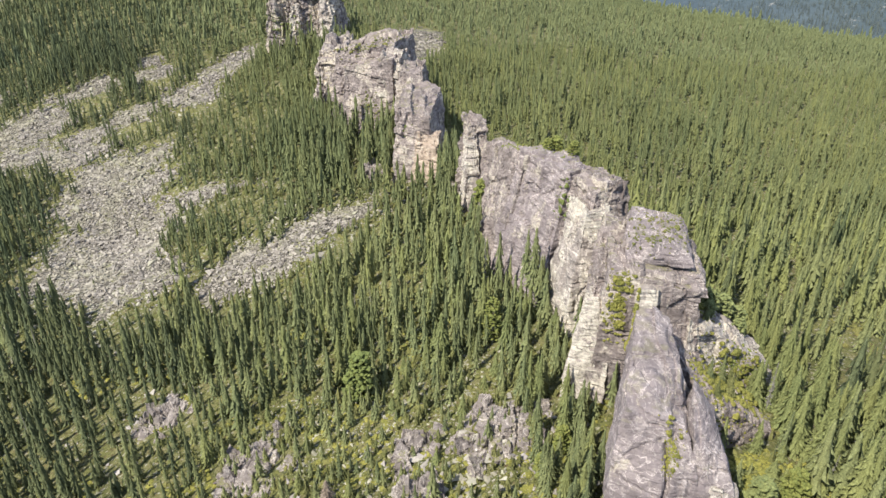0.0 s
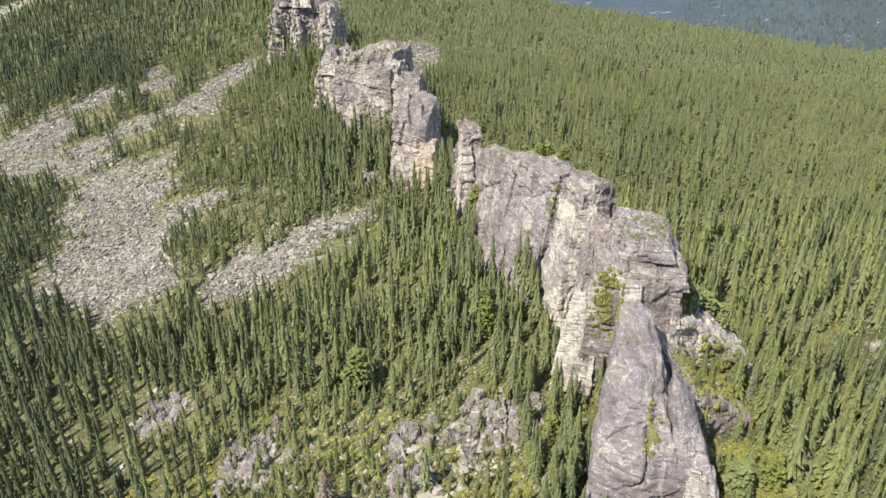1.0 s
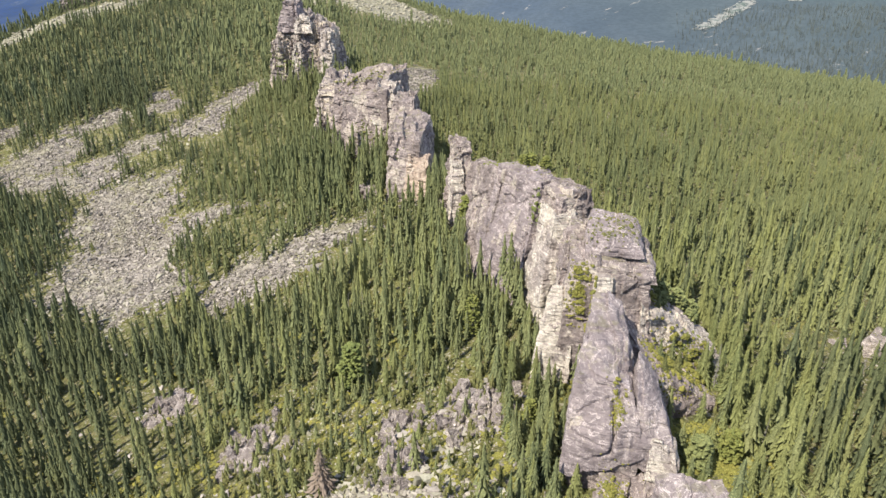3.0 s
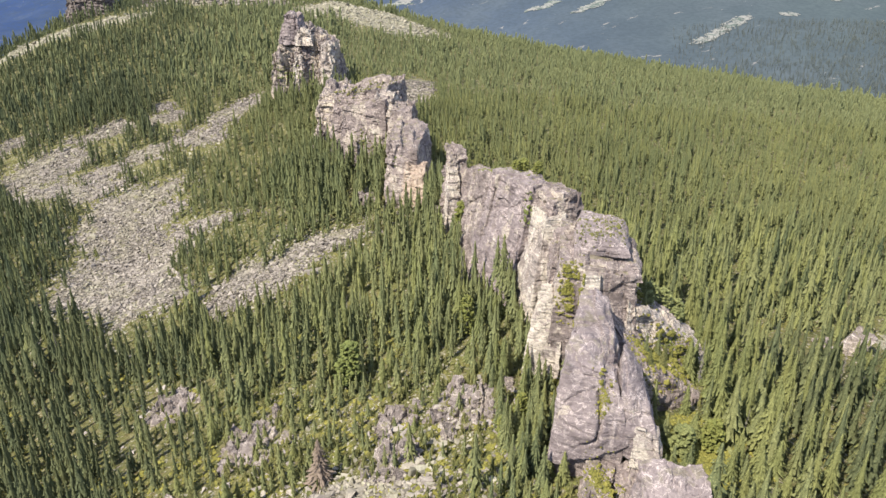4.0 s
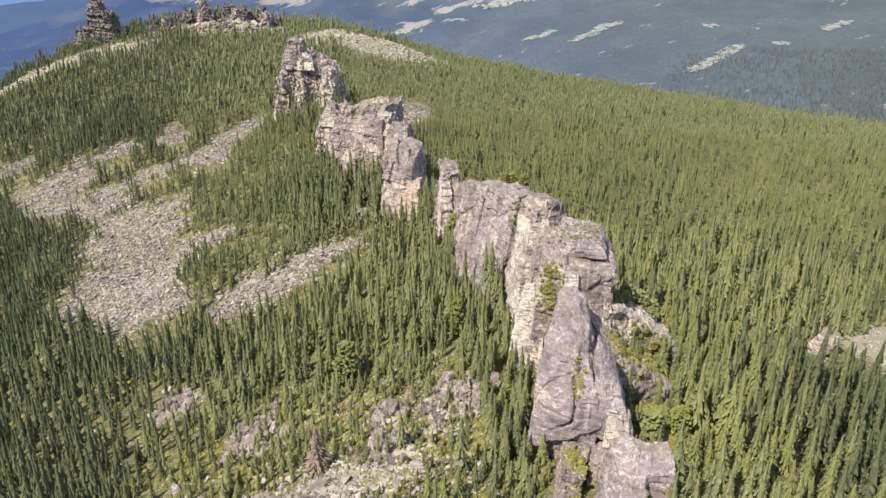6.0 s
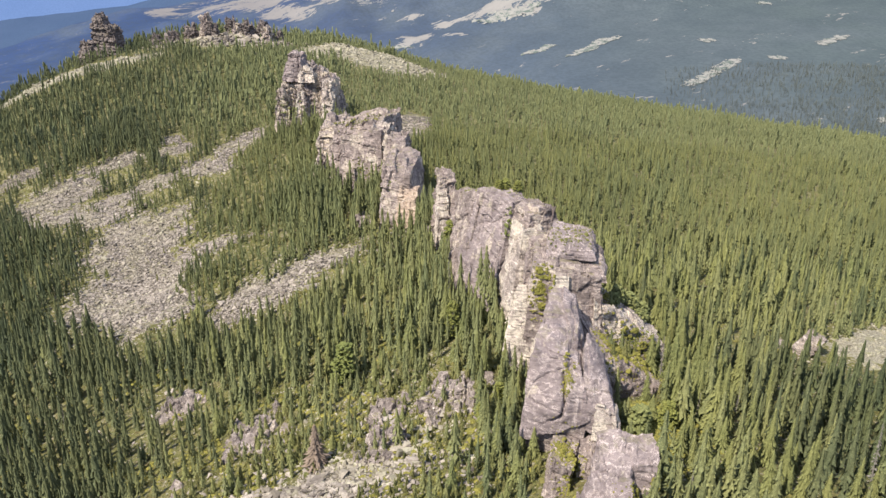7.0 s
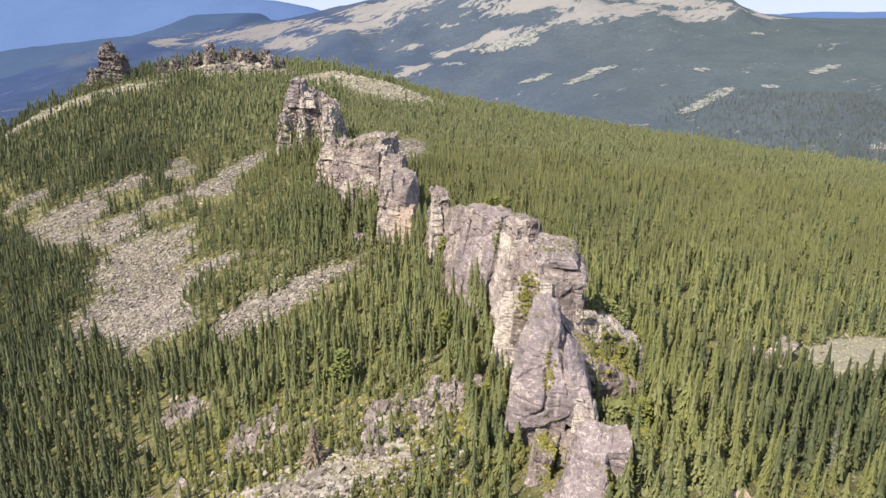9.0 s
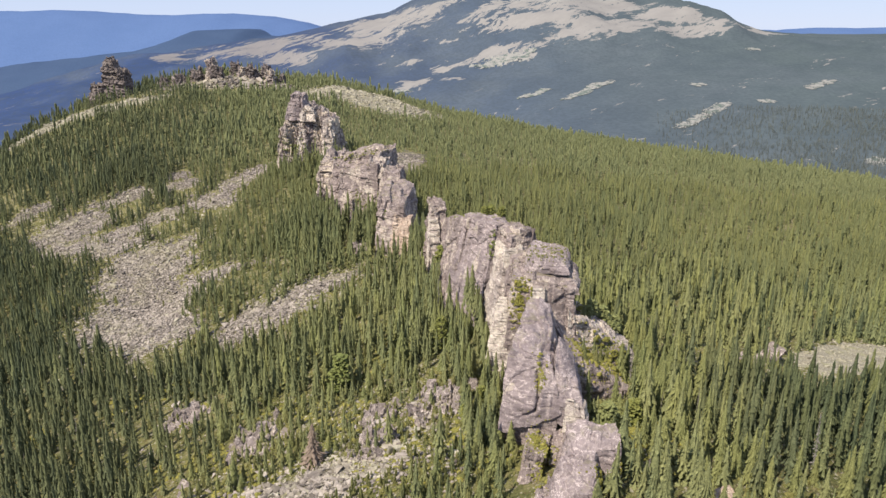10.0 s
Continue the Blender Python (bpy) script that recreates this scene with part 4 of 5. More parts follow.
for cx, cy, spread, count, big in PILES:
    for i in range(count):
        a, r = rg.uniform(0, 2 * np.pi), spread * math.sqrt(rg.uniform(0, 1))
        x, y = cx + r * math.cos(a), cy + r * math.sin(a)
        s = big * rg.uniform(0.35, 1.0) * (1.15 - 0.5 * r / spread)
        ob = new("boulder", proto[int(rg.integers(0, 8))][int(y < 139)])
        ob.location = (x, y, float(ground_z(x, y)) + 0.12 * s)
        ob.rotation_euler = (rg.uniform(-0.5, 0.5), rg.uniform(-0.5, 0.5), rg.uniform(0, 6.3))
        ob.scale = (s * rg.uniform(0.8, 1.3), s * rg.uniform(0.7, 1.1), s * rg.uniform(0.7, 1.2))
        tagged(ob, ("pale cream angular boulder in the field of blocks" if y < 139 else "large angular grey boulder lying among the trees") if s > 1.5 else "small angular boulder on the mossy slope", "boulder", "fallen boulders")
        BOULDERS.append((x, y, s * 0.4))


# ---------------------------------------------------------------- trees
def conifer(seed, tiers, seg, slim, base=0.06, droop=0.95, jag=0.3, core=0.4):
    """A narrow fir of unit height as one skin: a thin inner cone and whorls of drooping branches that grow from it."""
    r = np.random.default_rng(seed)
    a0, gap = np.arange(seg) * 2 * np.pi / seg, (1 - base) / tiers
    rings = (tiers + 1) // 2
    fs, n = [], seg * rings
    ring, arm = [], []
    for i in range(tiers):
        f = i / tiers
        z = base + (1 - base) * f
        rad = slim * ((1 - f) ** 0.85) * r.uniform(0.78, 1.15) + 0.008
        if i == 0:
            rad *= 0.75
        a = a0 + i * 0.6 * np.pi / seg + r.uniform(-0.2, 0.2, seg)
        if i % 2 == 0:
            inn = rad * core * r.uniform(0.7, 1.2, seg)
            ring.append(np.stack([inn * np.cos(a), inn * np.sin(a), z + 0.6 * gap + r.uniform(-0.25, 0.25, seg) * gap], 1))
        reach = rad * r.uniform(1 - jag, 1.12, seg)
        wide, dz = np.minimum(1.8 / seg, 0.42) * r.uniform(0.8, 1.3, seg), droop * reach
        low = z - dz + r.uniform(-0.35, 0.35, seg) * gap
        for da, q, zz in ((-wide, 0.66, low + 0.18 * dz), (wide, 0.66, low + 0.18 * dz), (0 * wide, 1.0, low)):
            arm.append(np.stack([q * reach * np.cos(a + da), q * reach * np.sin(a + da), zz], 1))
    vs = np.concatenate(ring + [np.array([[0, 0, 1.0]])] + arm)
    j = np.arange(seg)
    k = (j + 1) % seg
    for i in range(rings - 1):
        lo, hi = i * seg, (i + 1) * seg
        fs += [np.stack([lo + j, lo + k, hi + k], 1), np.stack([lo + j, hi + k, hi + j], 1)]
    last = (rings - 1) * seg
    fs.append(np.stack([last + j, last + k, 0 * j + n], 1))
    for i in range(tiers):
        s1, c0 = n + 1 + 3 * i * seg, (i // 2) * seg
        fs += [np.stack([c0 + j, s1 + j, s1 + 2 * seg + j], 1), np.stack([c0 + j, s1 + 2 * seg + j, s1 + seg + j], 1)]
    return vs, np.concatenate(fs)


def trunk_mesh(height, r0, material=M_BARK):
    """A tapered, slightly bent trunk of eight sides."""
    a = np.arange(8) * np.pi / 4
    v = []
    for z in np.linspace(-0.06, 1, 5) * height:
        r = r0 * (1 - 0.85 * max(z, 0) / height)
        v.append(np.stack([r * np.cos(a) + 0.006 * z * math.sin(z), r * np.sin(a), 0 * a + z], 1))
    v = np.concatenate(v)
    j = np.arange(8)
    k = (j + 1) % 8
    f = np.concatenate([np.stack([i * 8 + j, i * 8 + k, i * 8 + 8 + k, i * 8 + 8 + j], 1) for i in range(4)])
    return mesh_of("trunk", v, f, material, True)


def clump(seed, sub=1):
    """A tuft: a small ball pulled out of shape."""
    bm = bmesh.new()
    bmesh.ops.create_icosphere(bm, subdivisions=sub, radius=1)
    bm.verts.index_update()
    v = np.array([q.co[:] for q in bm.verts])
    f = np.array([[q.index for q in fc.verts] for fc in bm.faces])
    bm.free()
    r = np.random.default_rng(seed)
    return v * r.uniform(0.6, 1.35, len(v))[:, None], f


def low_tuft(seed):
    """A low bush: an uneven dome of ten faces."""
    r = np.random.default_rng(seed)
    a = np.arange(5) * 2 * np.pi / 5
    lo = np.stack([np.cos(a), np.sin(a), 0 * a - 0.4], 1) * r.uniform(0.7, 1.25, (5, 1))
    mid = np.stack([0.62 * np.cos(a + 0.6), 0.62 * np.sin(a + 0.6), 0 * a + 0.6], 1) * r.uniform(0.7, 1.3, (5, 1))
    j = np.arange(5)
    k = (j + 1) % 5
    f = np.concatenate([np.stack([j, k, 5 + j], 1), np.stack([k, 5 + k, 5 + j], 1), np.array([[5, 6, 7], [5, 7, 8], [5, 8, 9]])])
    return np.concatenate([lo, mid]), f


def broad_crown(seed, tufts, wide, low):
    """A crown of many tufts on unit height, open between its limbs."""
    r = np.random.default_rng(seed)
    h = np.sort(r.uniform(low, 0.97, tufts))
    reach = wide * np.sqrt(np.clip(1 - ((h - low) / (1 - low) - 0.25) ** 2 / 0.62, 0.04, 1)) * r.uniform(0.35, 1.0, tufts)
    a = r.uniform(0, 2 * np.pi, tufts)
    place = np.stack([reach * np.cos(a), reach * np.sin(a), h], 1)
    size = (wide * r.uniform(0.09, 0.19, tufts))[:, None] * np.array([1.3, 1.3, 0.6])
    return scatter([clump(seed + i) for i in range(4)], place, size, turns(r, tufts, 0.6), r.integers(0, 4, tufts))


def in_rock(x, y, margin=0.0):
    """Whether places lie under the foot of a rock."""
    inside = np.zeros(np.shape(x), bool)
    for base, turn in FEET:
        mx, my = (base[0] + base[1]) / 2, (base[2] + base[3]) / 2
        c, s = math.cos(radians(turn)), math.sin(radians(turn))
        u, v = (x - mx) * c + (y - my) * s, (y - my) * c - (x - mx) * s
        inside |= (np.abs(u) < (base[1] - base[0]) / 2 + margin) & (np.abs(v) < (base[3] - base[2]) / 2 + margin)
    return inside


def wood(y0, y1, step, seed):
    """Places of trees on a jittered grid within the wooded land, with their heights."""
    r = np.random.default_rng(seed)
    half = 0.70 * y1 + 60
    xs, ys = np.meshgrid(np.arange(-half, half, step), np.arange(y0, y1, step))
    x, y = xs.ravel() + r.uniform(-0.48, 0.48, xs.size) * step, ys.ravel() + r.uniform(-0.48, 0.48, xs.size) * step
    keep = (np.abs(x) < 0.64 * y + 28) & (x > -430) & (y >= y0) & (y < y1)
    x, y = x[keep], y[keep]
    b = bareness(x, y)
    thick = flat_noise(x, y, 0.022, 31) + 0.5 * flat_noise(x, y, 0.09, 32)
    crest = np.interp(y, (60, 110, 170, 230, 290, 420, 700), (45, 33, 22, 2, -22, -70, -100))
    # open, stony ground below the wall on the scree side
    open_ = np.exp(-(((x + 22) / 42) ** 2) - ((y - 138) / 24) ** 2) * 0.85 + np.exp(-(((x + 108) / 45) ** 2) - ((y - 335) / 75) ** 2) * 0.6 + np.exp(-(((x + 75) / 22) ** 2) - ((y - 262) / 24) ** 2) * 0.6
    open_ = open_ + 1.2 * np.exp(-(((x + 30.2) / 4.5) ** 2) - ((y - 137) / 7) ** 2)
    open_ = open_ + 0.75 * np.exp(-(((x - 88) / 14) ** 2) - ((y - 172) / 9) ** 2)
    # low growth below the screes, set along camera lines so they stay in view
    away = np.hypot(x, y - 30)
    fringe = np.max([bareness(x + s * x / away, y + s * (y - 30) / away) for s in (5, 10, 15, 20)], axis=0)
    fringe = np.clip(1.6 * (fringe + 0.1), 0, 1) * np.where(y < 460, 1.0, 0.9)
    open_ = open_ + 1.0 * np.exp(-(((x + 14) / 22) ** 2) - ((y - 160) / 13) ** 2)
    open_ = open_ + 1.3 * np.exp(-(((x - 36) / 7) ** 2) - ((y - 131) / 9) ** 2) + 1.2 * np.exp(-(((x + 190) / 55) ** 2) - ((y - 640) / 18) ** 2)
    for cx, cy, spread, *_ in OUTCROPS:
        open_ = open_ + 1.05 * np.exp(-(np.hypot(x - cx, (y - cy + 2)) / (spread + 1)) ** 2)
    sparse = np.where(x > crest, np.interp(y, (100, 170, 230, 330), (0.22, 0.2, 0.08, 0.0)), np.interp(y, (100, 165, 230), (0.28, 0.06, 0.0)))
    tall = np.exp(-(((x - 74) / 15) ** 2) - ((y - 148) / 28) ** 2) + 0.7 * np.exp(-(((x - 80) / 17) ** 2) - ((y - 118) / 16) ** 2) + 0.65 * np.exp(-(((x + 60) / 18) ** 2) - ((y - 288) / 34) ** 2)
    like = 0.9 - 0.3 * tall * (x > 0) - sparse + 0.35 * thick - 0.5 * np.clip(open_, 0, 1.2) - np.clip(1.2 * (b + 0.42), 0, 1.1) - np.where((x > 60) | (y > 540), 0.85, 0.3) * fringe
    keep = (r.uniform(0, 1, len(x)) < like) & ~in_rock(x, y, -0.6)
    x, y, b, thick, open_, crest, fringe, tall = x[keep], y[keep], b[keep], thick[keep], open_[keep], crest[keep], fringe[keep], tall[keep]
    h = np.where(x > crest, np.interp(y, (90, 200, 330, 420), (9.0, 8.2, 6.8, 6.0)), np.interp(y, (90, 150, 220, 420), (7.2, 8.2, 9.2, 8.8))) * r.lognormal(0, 0.27, len(x)) * (1 + 0.14 * thick) * (1 - 0.62 * np.clip(open_, 0, 1) * r.uniform(0.6, 1.1, len(x))) * (1 - 0.45 * np.clip(b + 0.5, 0, 1)) * (1 - 0.62 * fringe) * (1 + 0.45 * tall)
    return x, y, np.clip(h, 2.2, 15.5)


def soil(x, y):
    return ground_z(x, y) + 0.9 * flat_noise(x, y, 0.11, 3, 4)


def joined_wood(name, x, y, h, shapes, girth, material, label):
    n = len(x)
    r = np.random.default_rng(len(x))
    w = h * (1 + 0.35 * np.clip(9.5 / h - 1, -1, 1)) * girth * r.uniform(0.8, 1.25, n) * np.where((x < np.interp(y, (110, 170, 230, 290), (25, 12, -8, -32))) & (y < 238), 0.92, np.where(y < 180, np.where(x > 50, 0.85, 1.15), 1.0))
    v, f = scatter(shapes, np.stack([x, y, soil(x, y) - 0.2], 1), np.stack([w, w, h], 1), turns(r, n, 0.035), r.integers(0, len(shapes), n))
    print(name, n, len(f))
    return tagged(new(name, mesh_of(name, v, f, material, bool(y.max() < 250))), label, "forest", kind="stuff")


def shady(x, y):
    """How much of the wood has needles darkened to stand in for shade: below the screes, and on the far side of the
    lone rock.
    """
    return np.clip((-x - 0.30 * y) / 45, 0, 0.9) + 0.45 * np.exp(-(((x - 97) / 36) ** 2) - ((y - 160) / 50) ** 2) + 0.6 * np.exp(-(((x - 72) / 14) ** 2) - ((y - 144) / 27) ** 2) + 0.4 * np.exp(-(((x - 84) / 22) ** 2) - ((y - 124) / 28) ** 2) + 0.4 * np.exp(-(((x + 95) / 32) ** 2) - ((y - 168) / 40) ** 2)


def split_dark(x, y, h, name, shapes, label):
    """Firs with shade painted into their needles, below the screes and elsewhere, are a wood of their own."""
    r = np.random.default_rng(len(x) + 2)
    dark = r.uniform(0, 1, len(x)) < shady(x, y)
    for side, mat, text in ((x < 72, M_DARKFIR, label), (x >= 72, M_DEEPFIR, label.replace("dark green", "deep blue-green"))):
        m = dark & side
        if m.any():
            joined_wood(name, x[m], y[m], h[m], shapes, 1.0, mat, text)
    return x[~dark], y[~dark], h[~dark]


def split_larch(x, y, h, name, shapes, label):
    """Light larches mixed into the wooded side are a wood of their own."""
    r = np.random.default_rng(len(x) + 1)
    crest = np.interp(y, (60, 110, 170, 230, 290, 420, 700), (45, 33, 22, 2, -22, -70, -100))
    share = np.where(x > crest + 8, 0.30, np.where(y < 240, 0.16, 0.06)) + 0.4 * np.exp(-(((x - crest - 21) / 14) ** 2)) * np.clip((y - 142) / 20, 0, 1) * (y < 330) + 0.25 * np.clip(flat_noise(x, y, 0.03, 91), -0.3, 1) * (x > crest + 8) + 0.7 * np.exp(-(((x - 51) / 10) ** 2) - ((y - 140) / 36) ** 2) + 0.35 * np.exp(-(((x - crest - 40) / 34) ** 2) - ((y - 245) / 60) ** 2)
    light = r.uniform(0, 1, len(x)) < share * (1 - np.minimum(shady(x, y), 1))
    lx, ly, lh = x[light], y[light], h[light] * 0.95
    if y.max() < 250:
        # the nearest larches are things of their own
        close = np.argsort(np.hypot(lx * 0.75, ly))
        protos = [(mesh_of("crown", *conifer(360 + i, 18, 10, 0.18 + 0.012 * i, 0.05, 0.8, 0.45), M_LIGHT, True), trunk_mesh(0.9, 0.013)) for i in range(5)]
        for i, c in enumerate(close[:240]):
            z = float(soil(lx[c : c + 1], ly[c : c + 1])[0]) - 0.15
            tree = thing("larch_tree", lx[c], ly[c], z, "slender light green larch among the dark firs" if lh[c] > 6 else "young light green larch among the firs", "tree", "larches of the hillside")
            w = lh[c] * (1 + 0.35 * (9.5 / lh[c] - 1)) * r.uniform(0.9, 1.25) * (0.78 if lx[c] > 50 else 1.0)
            tree.scale = (w, w, lh[c])
            tree.rotation_euler = (r.uniform(-0.03, 0.03), r.uniform(-0.03, 0.03), r.uniform(0, 6.3))
            part("crown", protos[i % 5][0], tree)
            part("trunk", protos[i % 5][1], tree, "thin grey-brown trunk")
        lx, ly, lh = lx[close[240:]], ly[close[240:]], lh[close[240:]]
    if len(lx) == 0:
        return x[~light], y[~light], h[~light]
    joined_wood(name, lx, ly, lh, shapes, 1.15, M_LIGHT if y.max() < 250 else (M_MIDLIGHT if y.max() < 430 else M_HIGHFIR), label)
    return x[~light], y[~light], h[~light]


# trees near the camera's way are things of their own
nx, ny, nh = wood(84, 238, 2.75, 41)
order = np.argsort(np.hypot(nx * 0.75, ny))
pick = order[:225]
rest = order[225:]
SPRUCE = []
for i in range(8):
    v, f = conifer(200 + i, 24, 12, 0.165 + 0.014 * (i % 4), 0.05 + 0.02 * (i % 3))
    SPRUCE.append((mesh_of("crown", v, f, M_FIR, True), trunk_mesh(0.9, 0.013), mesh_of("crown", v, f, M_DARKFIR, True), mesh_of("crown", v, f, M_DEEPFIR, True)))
for i, (x, y, h) in enumerate(zip(nx[pick], ny[pick], nh[pick])):
    z = float(soil(np.array([x]), np.array([y]))[0]) - 0.15
    tree = thing("fir_tree", x, y, z, "tall narrow green fir on the mossy slope" if h > 9 else ("young narrow green fir on the slope" if h < 6 else "slim green fir among others on the slope"), "tree", "fir trees of the hillside")
    w = h * (1 + 0.35 * (9.5 / h - 1)) * rg.uniform(0.95, 1.4) * (0.75 if x > 50 else 1.0)
    tree.scale = (w, w, h)
    tree.rotation_euler = (rg.uniform(-0.03, 0.03), rg.uniform(-0.03, 0.03), rg.uniform(0, 6.3))
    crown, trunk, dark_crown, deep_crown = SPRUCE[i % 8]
    # some crowns take the darkened needles in place of shade
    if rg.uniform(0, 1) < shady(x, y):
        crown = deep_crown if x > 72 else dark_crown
    part("crown", crown, tree)
    part("trunk", trunk, tree, "thin grey-brown trunk")

jx, jy, jh = split_larch(nx[rest], ny[rest], nh[rest], "larch_wood", [conifer(350 + i, 8, 6, 0.19, 0.05, 0.8, 0.45) for i in range(5)], "light green larches among the firs near the rock wall")
_near = [conifer(300 + i, 9, 6, 0.165 + 0.014 * (i % 4)) for i in range(10)]
jx, jy, jh = split_dark(jx, jy, jh, "dark_forest", _near, "dark green firs with shade painted into their needles")
joined_wood("forest", jx, jy, jh, _near, 1.0, M_FIR, "dense green fir wood standing round the rock wall")
x, y, h = wood(238, 420, 2.75, 42)
x, y, h = split_larch(x, y, h, "larch_wood", [conifer(450 + i, 5, 5, 0.165, 0.05, 0.4, 0.45) for i in range(5)], "light green larches scattered through the fir wood")
_mid = [conifer(400 + i, 5, 5, 0.148 + 0.014 * (i % 4), 0.06, 0.42) for i in range(8)]
x, y, h = split_dark(x, y, h, "dark_forest", _mid, "dark green firs below the far screes, shade painted into them")
joined_wood("forest", x, y, h, _mid, 1.0, M_MIDFIR, "green fir wood farther up the hill")
x, y, h = wood(420, 745, 3.9, 43)
x, y, h = split_dark(x, y, h, "dark_forest", [conifer(520 + i, 3, 4, 0.20, 0.05, 0.5, 0.35, 0.5) for i in range(4)], "dark green firs on the far slope, shade painted into them")
x, y, h = split_larch(x, y, h, "larch_wood", [conifer(550 + i, 3, 4, 0.21, 0.05, 0.5, 0.4, 0.5) for i in range(4)], "distant light green larches in the fir wood")
joined_wood("forest", x, y, h * 1.02, [conifer(500 + i, 3, 4, 0.20 + 0.012 * (i % 3), 0.05, 0.5, 0.35, 0.5) for i in range(6)], 1.05, M_HIGHFIR, "distant green fir wood on the hill's crest")

# the wood goes on below the eye
_r = np.random.default_rng(47)
x, y = np.meshgrid(np.arange(-84, 116, 4.2), np.arange(-36, 84, 4.2))
x, y = x.ravel() + _r.uniform(-1.9, 1.9, x.size), y.ravel() + _r.uniform(-1.9, 1.9, y.size)
_k = _r.uniform(0, 1, x.size) < 0.8 + 0.35 * flat_noise(x, y, 0.03, 33)
x, y = x[_k], y[_k]
joined_wood("forest", x, y, _r.lognormal(2.2, 0.25, len(x)), [conifer(480 + i, 4, 5, 0.17 + 0.012 * i) for i in range(4)], 1.0, M_FIR, "green fir wood on the near slope of the hill")

# firs across the valley, with haze painted into their needle colour
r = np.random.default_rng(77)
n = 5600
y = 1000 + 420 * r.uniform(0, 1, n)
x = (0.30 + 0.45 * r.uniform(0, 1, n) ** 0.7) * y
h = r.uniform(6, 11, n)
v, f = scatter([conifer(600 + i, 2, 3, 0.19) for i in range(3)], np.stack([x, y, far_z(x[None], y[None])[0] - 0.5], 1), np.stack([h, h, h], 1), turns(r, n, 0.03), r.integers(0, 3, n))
tagged(new("far_forest", mesh_of("far_forest", v, f, M_FARFIR)), "firs on the slope across the valley, haze painted into them", "forest", kind="stuff")


# single trees that stand out
def broad_tree(name, x, y, h, wide, material, label, low=0.1, tufts=240, z=None):
    tree = thing(name, x, y, float(ground_z(x, y)) if z is None else z, label, "tree")
    tree.scale = (h, h, h)
    v, f = broad_crown(int(abs(x * 13 + y * 7)), tufts, wide, low)
    part("crown", mesh_of("crown", v, f, material), tree)
    part("trunk", trunk_mesh(0.9, 0.02), tree, "grey-brown trunk")
    return tree


def slim_tree(x, y, h, girth, material, label, z=None, name="fir_tree", whorls=15, jag=0.3):
    tree = thing(name, x, y, float(ground_z(x, y)) if z is None else z, label, "tree")
    tree.scale = (h * girth, h * girth, h)
    v, f = conifer(int(abs(x * 11 + y * 5)), whorls, 10 if whorls < 20 else 13, 0.165, 0.04, 0.6 if whorls > 20 else 0.95, jag)
    part("crown", mesh_of("crown", v, f, material, True), tree)
    part("trunk", trunk_mesh(0.9, 0.014), tree, "thin grey-brown trunk")
    return tree


broad_tree("pine_tree", -28, 172, 11.5, 0.30, M_CEDAR, "broad bushy dark-green pine among the firs")
broad_tree("larch_tree", -0.5, 180, 10.5, 0.20, M_LARCH, "light green larch standing out among the firs")
broad_tree("pine_tree", 5.5, 142, 5.0, 0.32, M_LARCH, "low bright green pine before the boulders")
broad_tree("larch_tree", 9, 146, 6, 0.25, M_LARCH, "young light green larch beside the boulders")
slim_tree(-30.2, 141.5, 11.0, 2.0, M_BROWN, "dead fir with brown dry needles on the slope", name="dead_fir", whorls=26, jag=0.6)


# young firs on the open ground and along the screes
r = np.random.default_rng(93)
n = 11000
y = 92 + 330 * r.uniform(0, 1, n) ** 1.35
x = r.uniform(-0.7, 0.2, n) * (y + 30)
crest = np.interp(y, (60, 110, 170, 230, 290, 420, 700), (45, 33, 22, 2, -22, -70, -100))
keep = (x < crest - 4) & ~in_rock(x, y, 0.2) & (bareness(x, y) < 0.1 + 0.25 * r.standard_normal(n) * (y > 180)) & (flat_noise(x, y, 0.06, 95) + 0.5 * (y < 175) > -0.25) & (r.uniform(0, 1, n) > 0.8 * shady(x, y))
x, y = x[keep], y[keep]
joined_wood("young_firs", x, y, r.lognormal(0.85, 0.35, len(x)), [conifer(800 + i, 4, 5, 0.26, 0.02, 0.4, 0.45) for i in range(6)], 1.0, M_YOUNG, "young yellow-green firs and juniper on the stony slope")


# dwarf shrubs, moss and grass
def tufts(name, x, y, z, size, material, label, category, flat=0.85):
    n = len(x)
    r = np.random.default_rng(n + 3)
    s = size[:, None] * np.array([1, 1, flat]) * r.uniform(0.75, 1.25, (n, 3))
    v, f = scatter([low_tuft(700 + i) for i in range(6)], np.stack([x, y, z], 1), s, turns(r, n, 0.4), r.integers(0, 6, n))
    print(name, n, len(f))
    return tagged(new(name, mesh_of(name, v, f, material)), label, category, kind="stuff")


r = np.random.default_rng(88)
n = 42000
y = 90 + 330 * r.uniform(0, 1, n) ** 1.5
x = r.uniform(-0.70, 0.70, n) * (y + 40)
crest = np.interp(y, (60, 110, 170, 230, 290, 420, 700), (45, 33, 22, 2, -22, -70, -100))
keep = (bareness(x, y) < -0.05 + 0.1 * r.standard_normal(n)) & ~in_rock(x, y, -0.8) & (flat_noise(x, y, 0.05, 51) > np.where(x < crest, -0.5, 0.35)) & (r.uniform(0, 1, n) > shady(x, y))
x, y = x[keep], y[keep]
tufts("dwarf_shrubs", x, y, soil(x, y) + 0.1, np.minimum(r.lognormal(-0.9, 0.4, len(x)), 0.8), M_SHRUB, "low yellow-green dwarf shrubs between the firs", "shrubs")

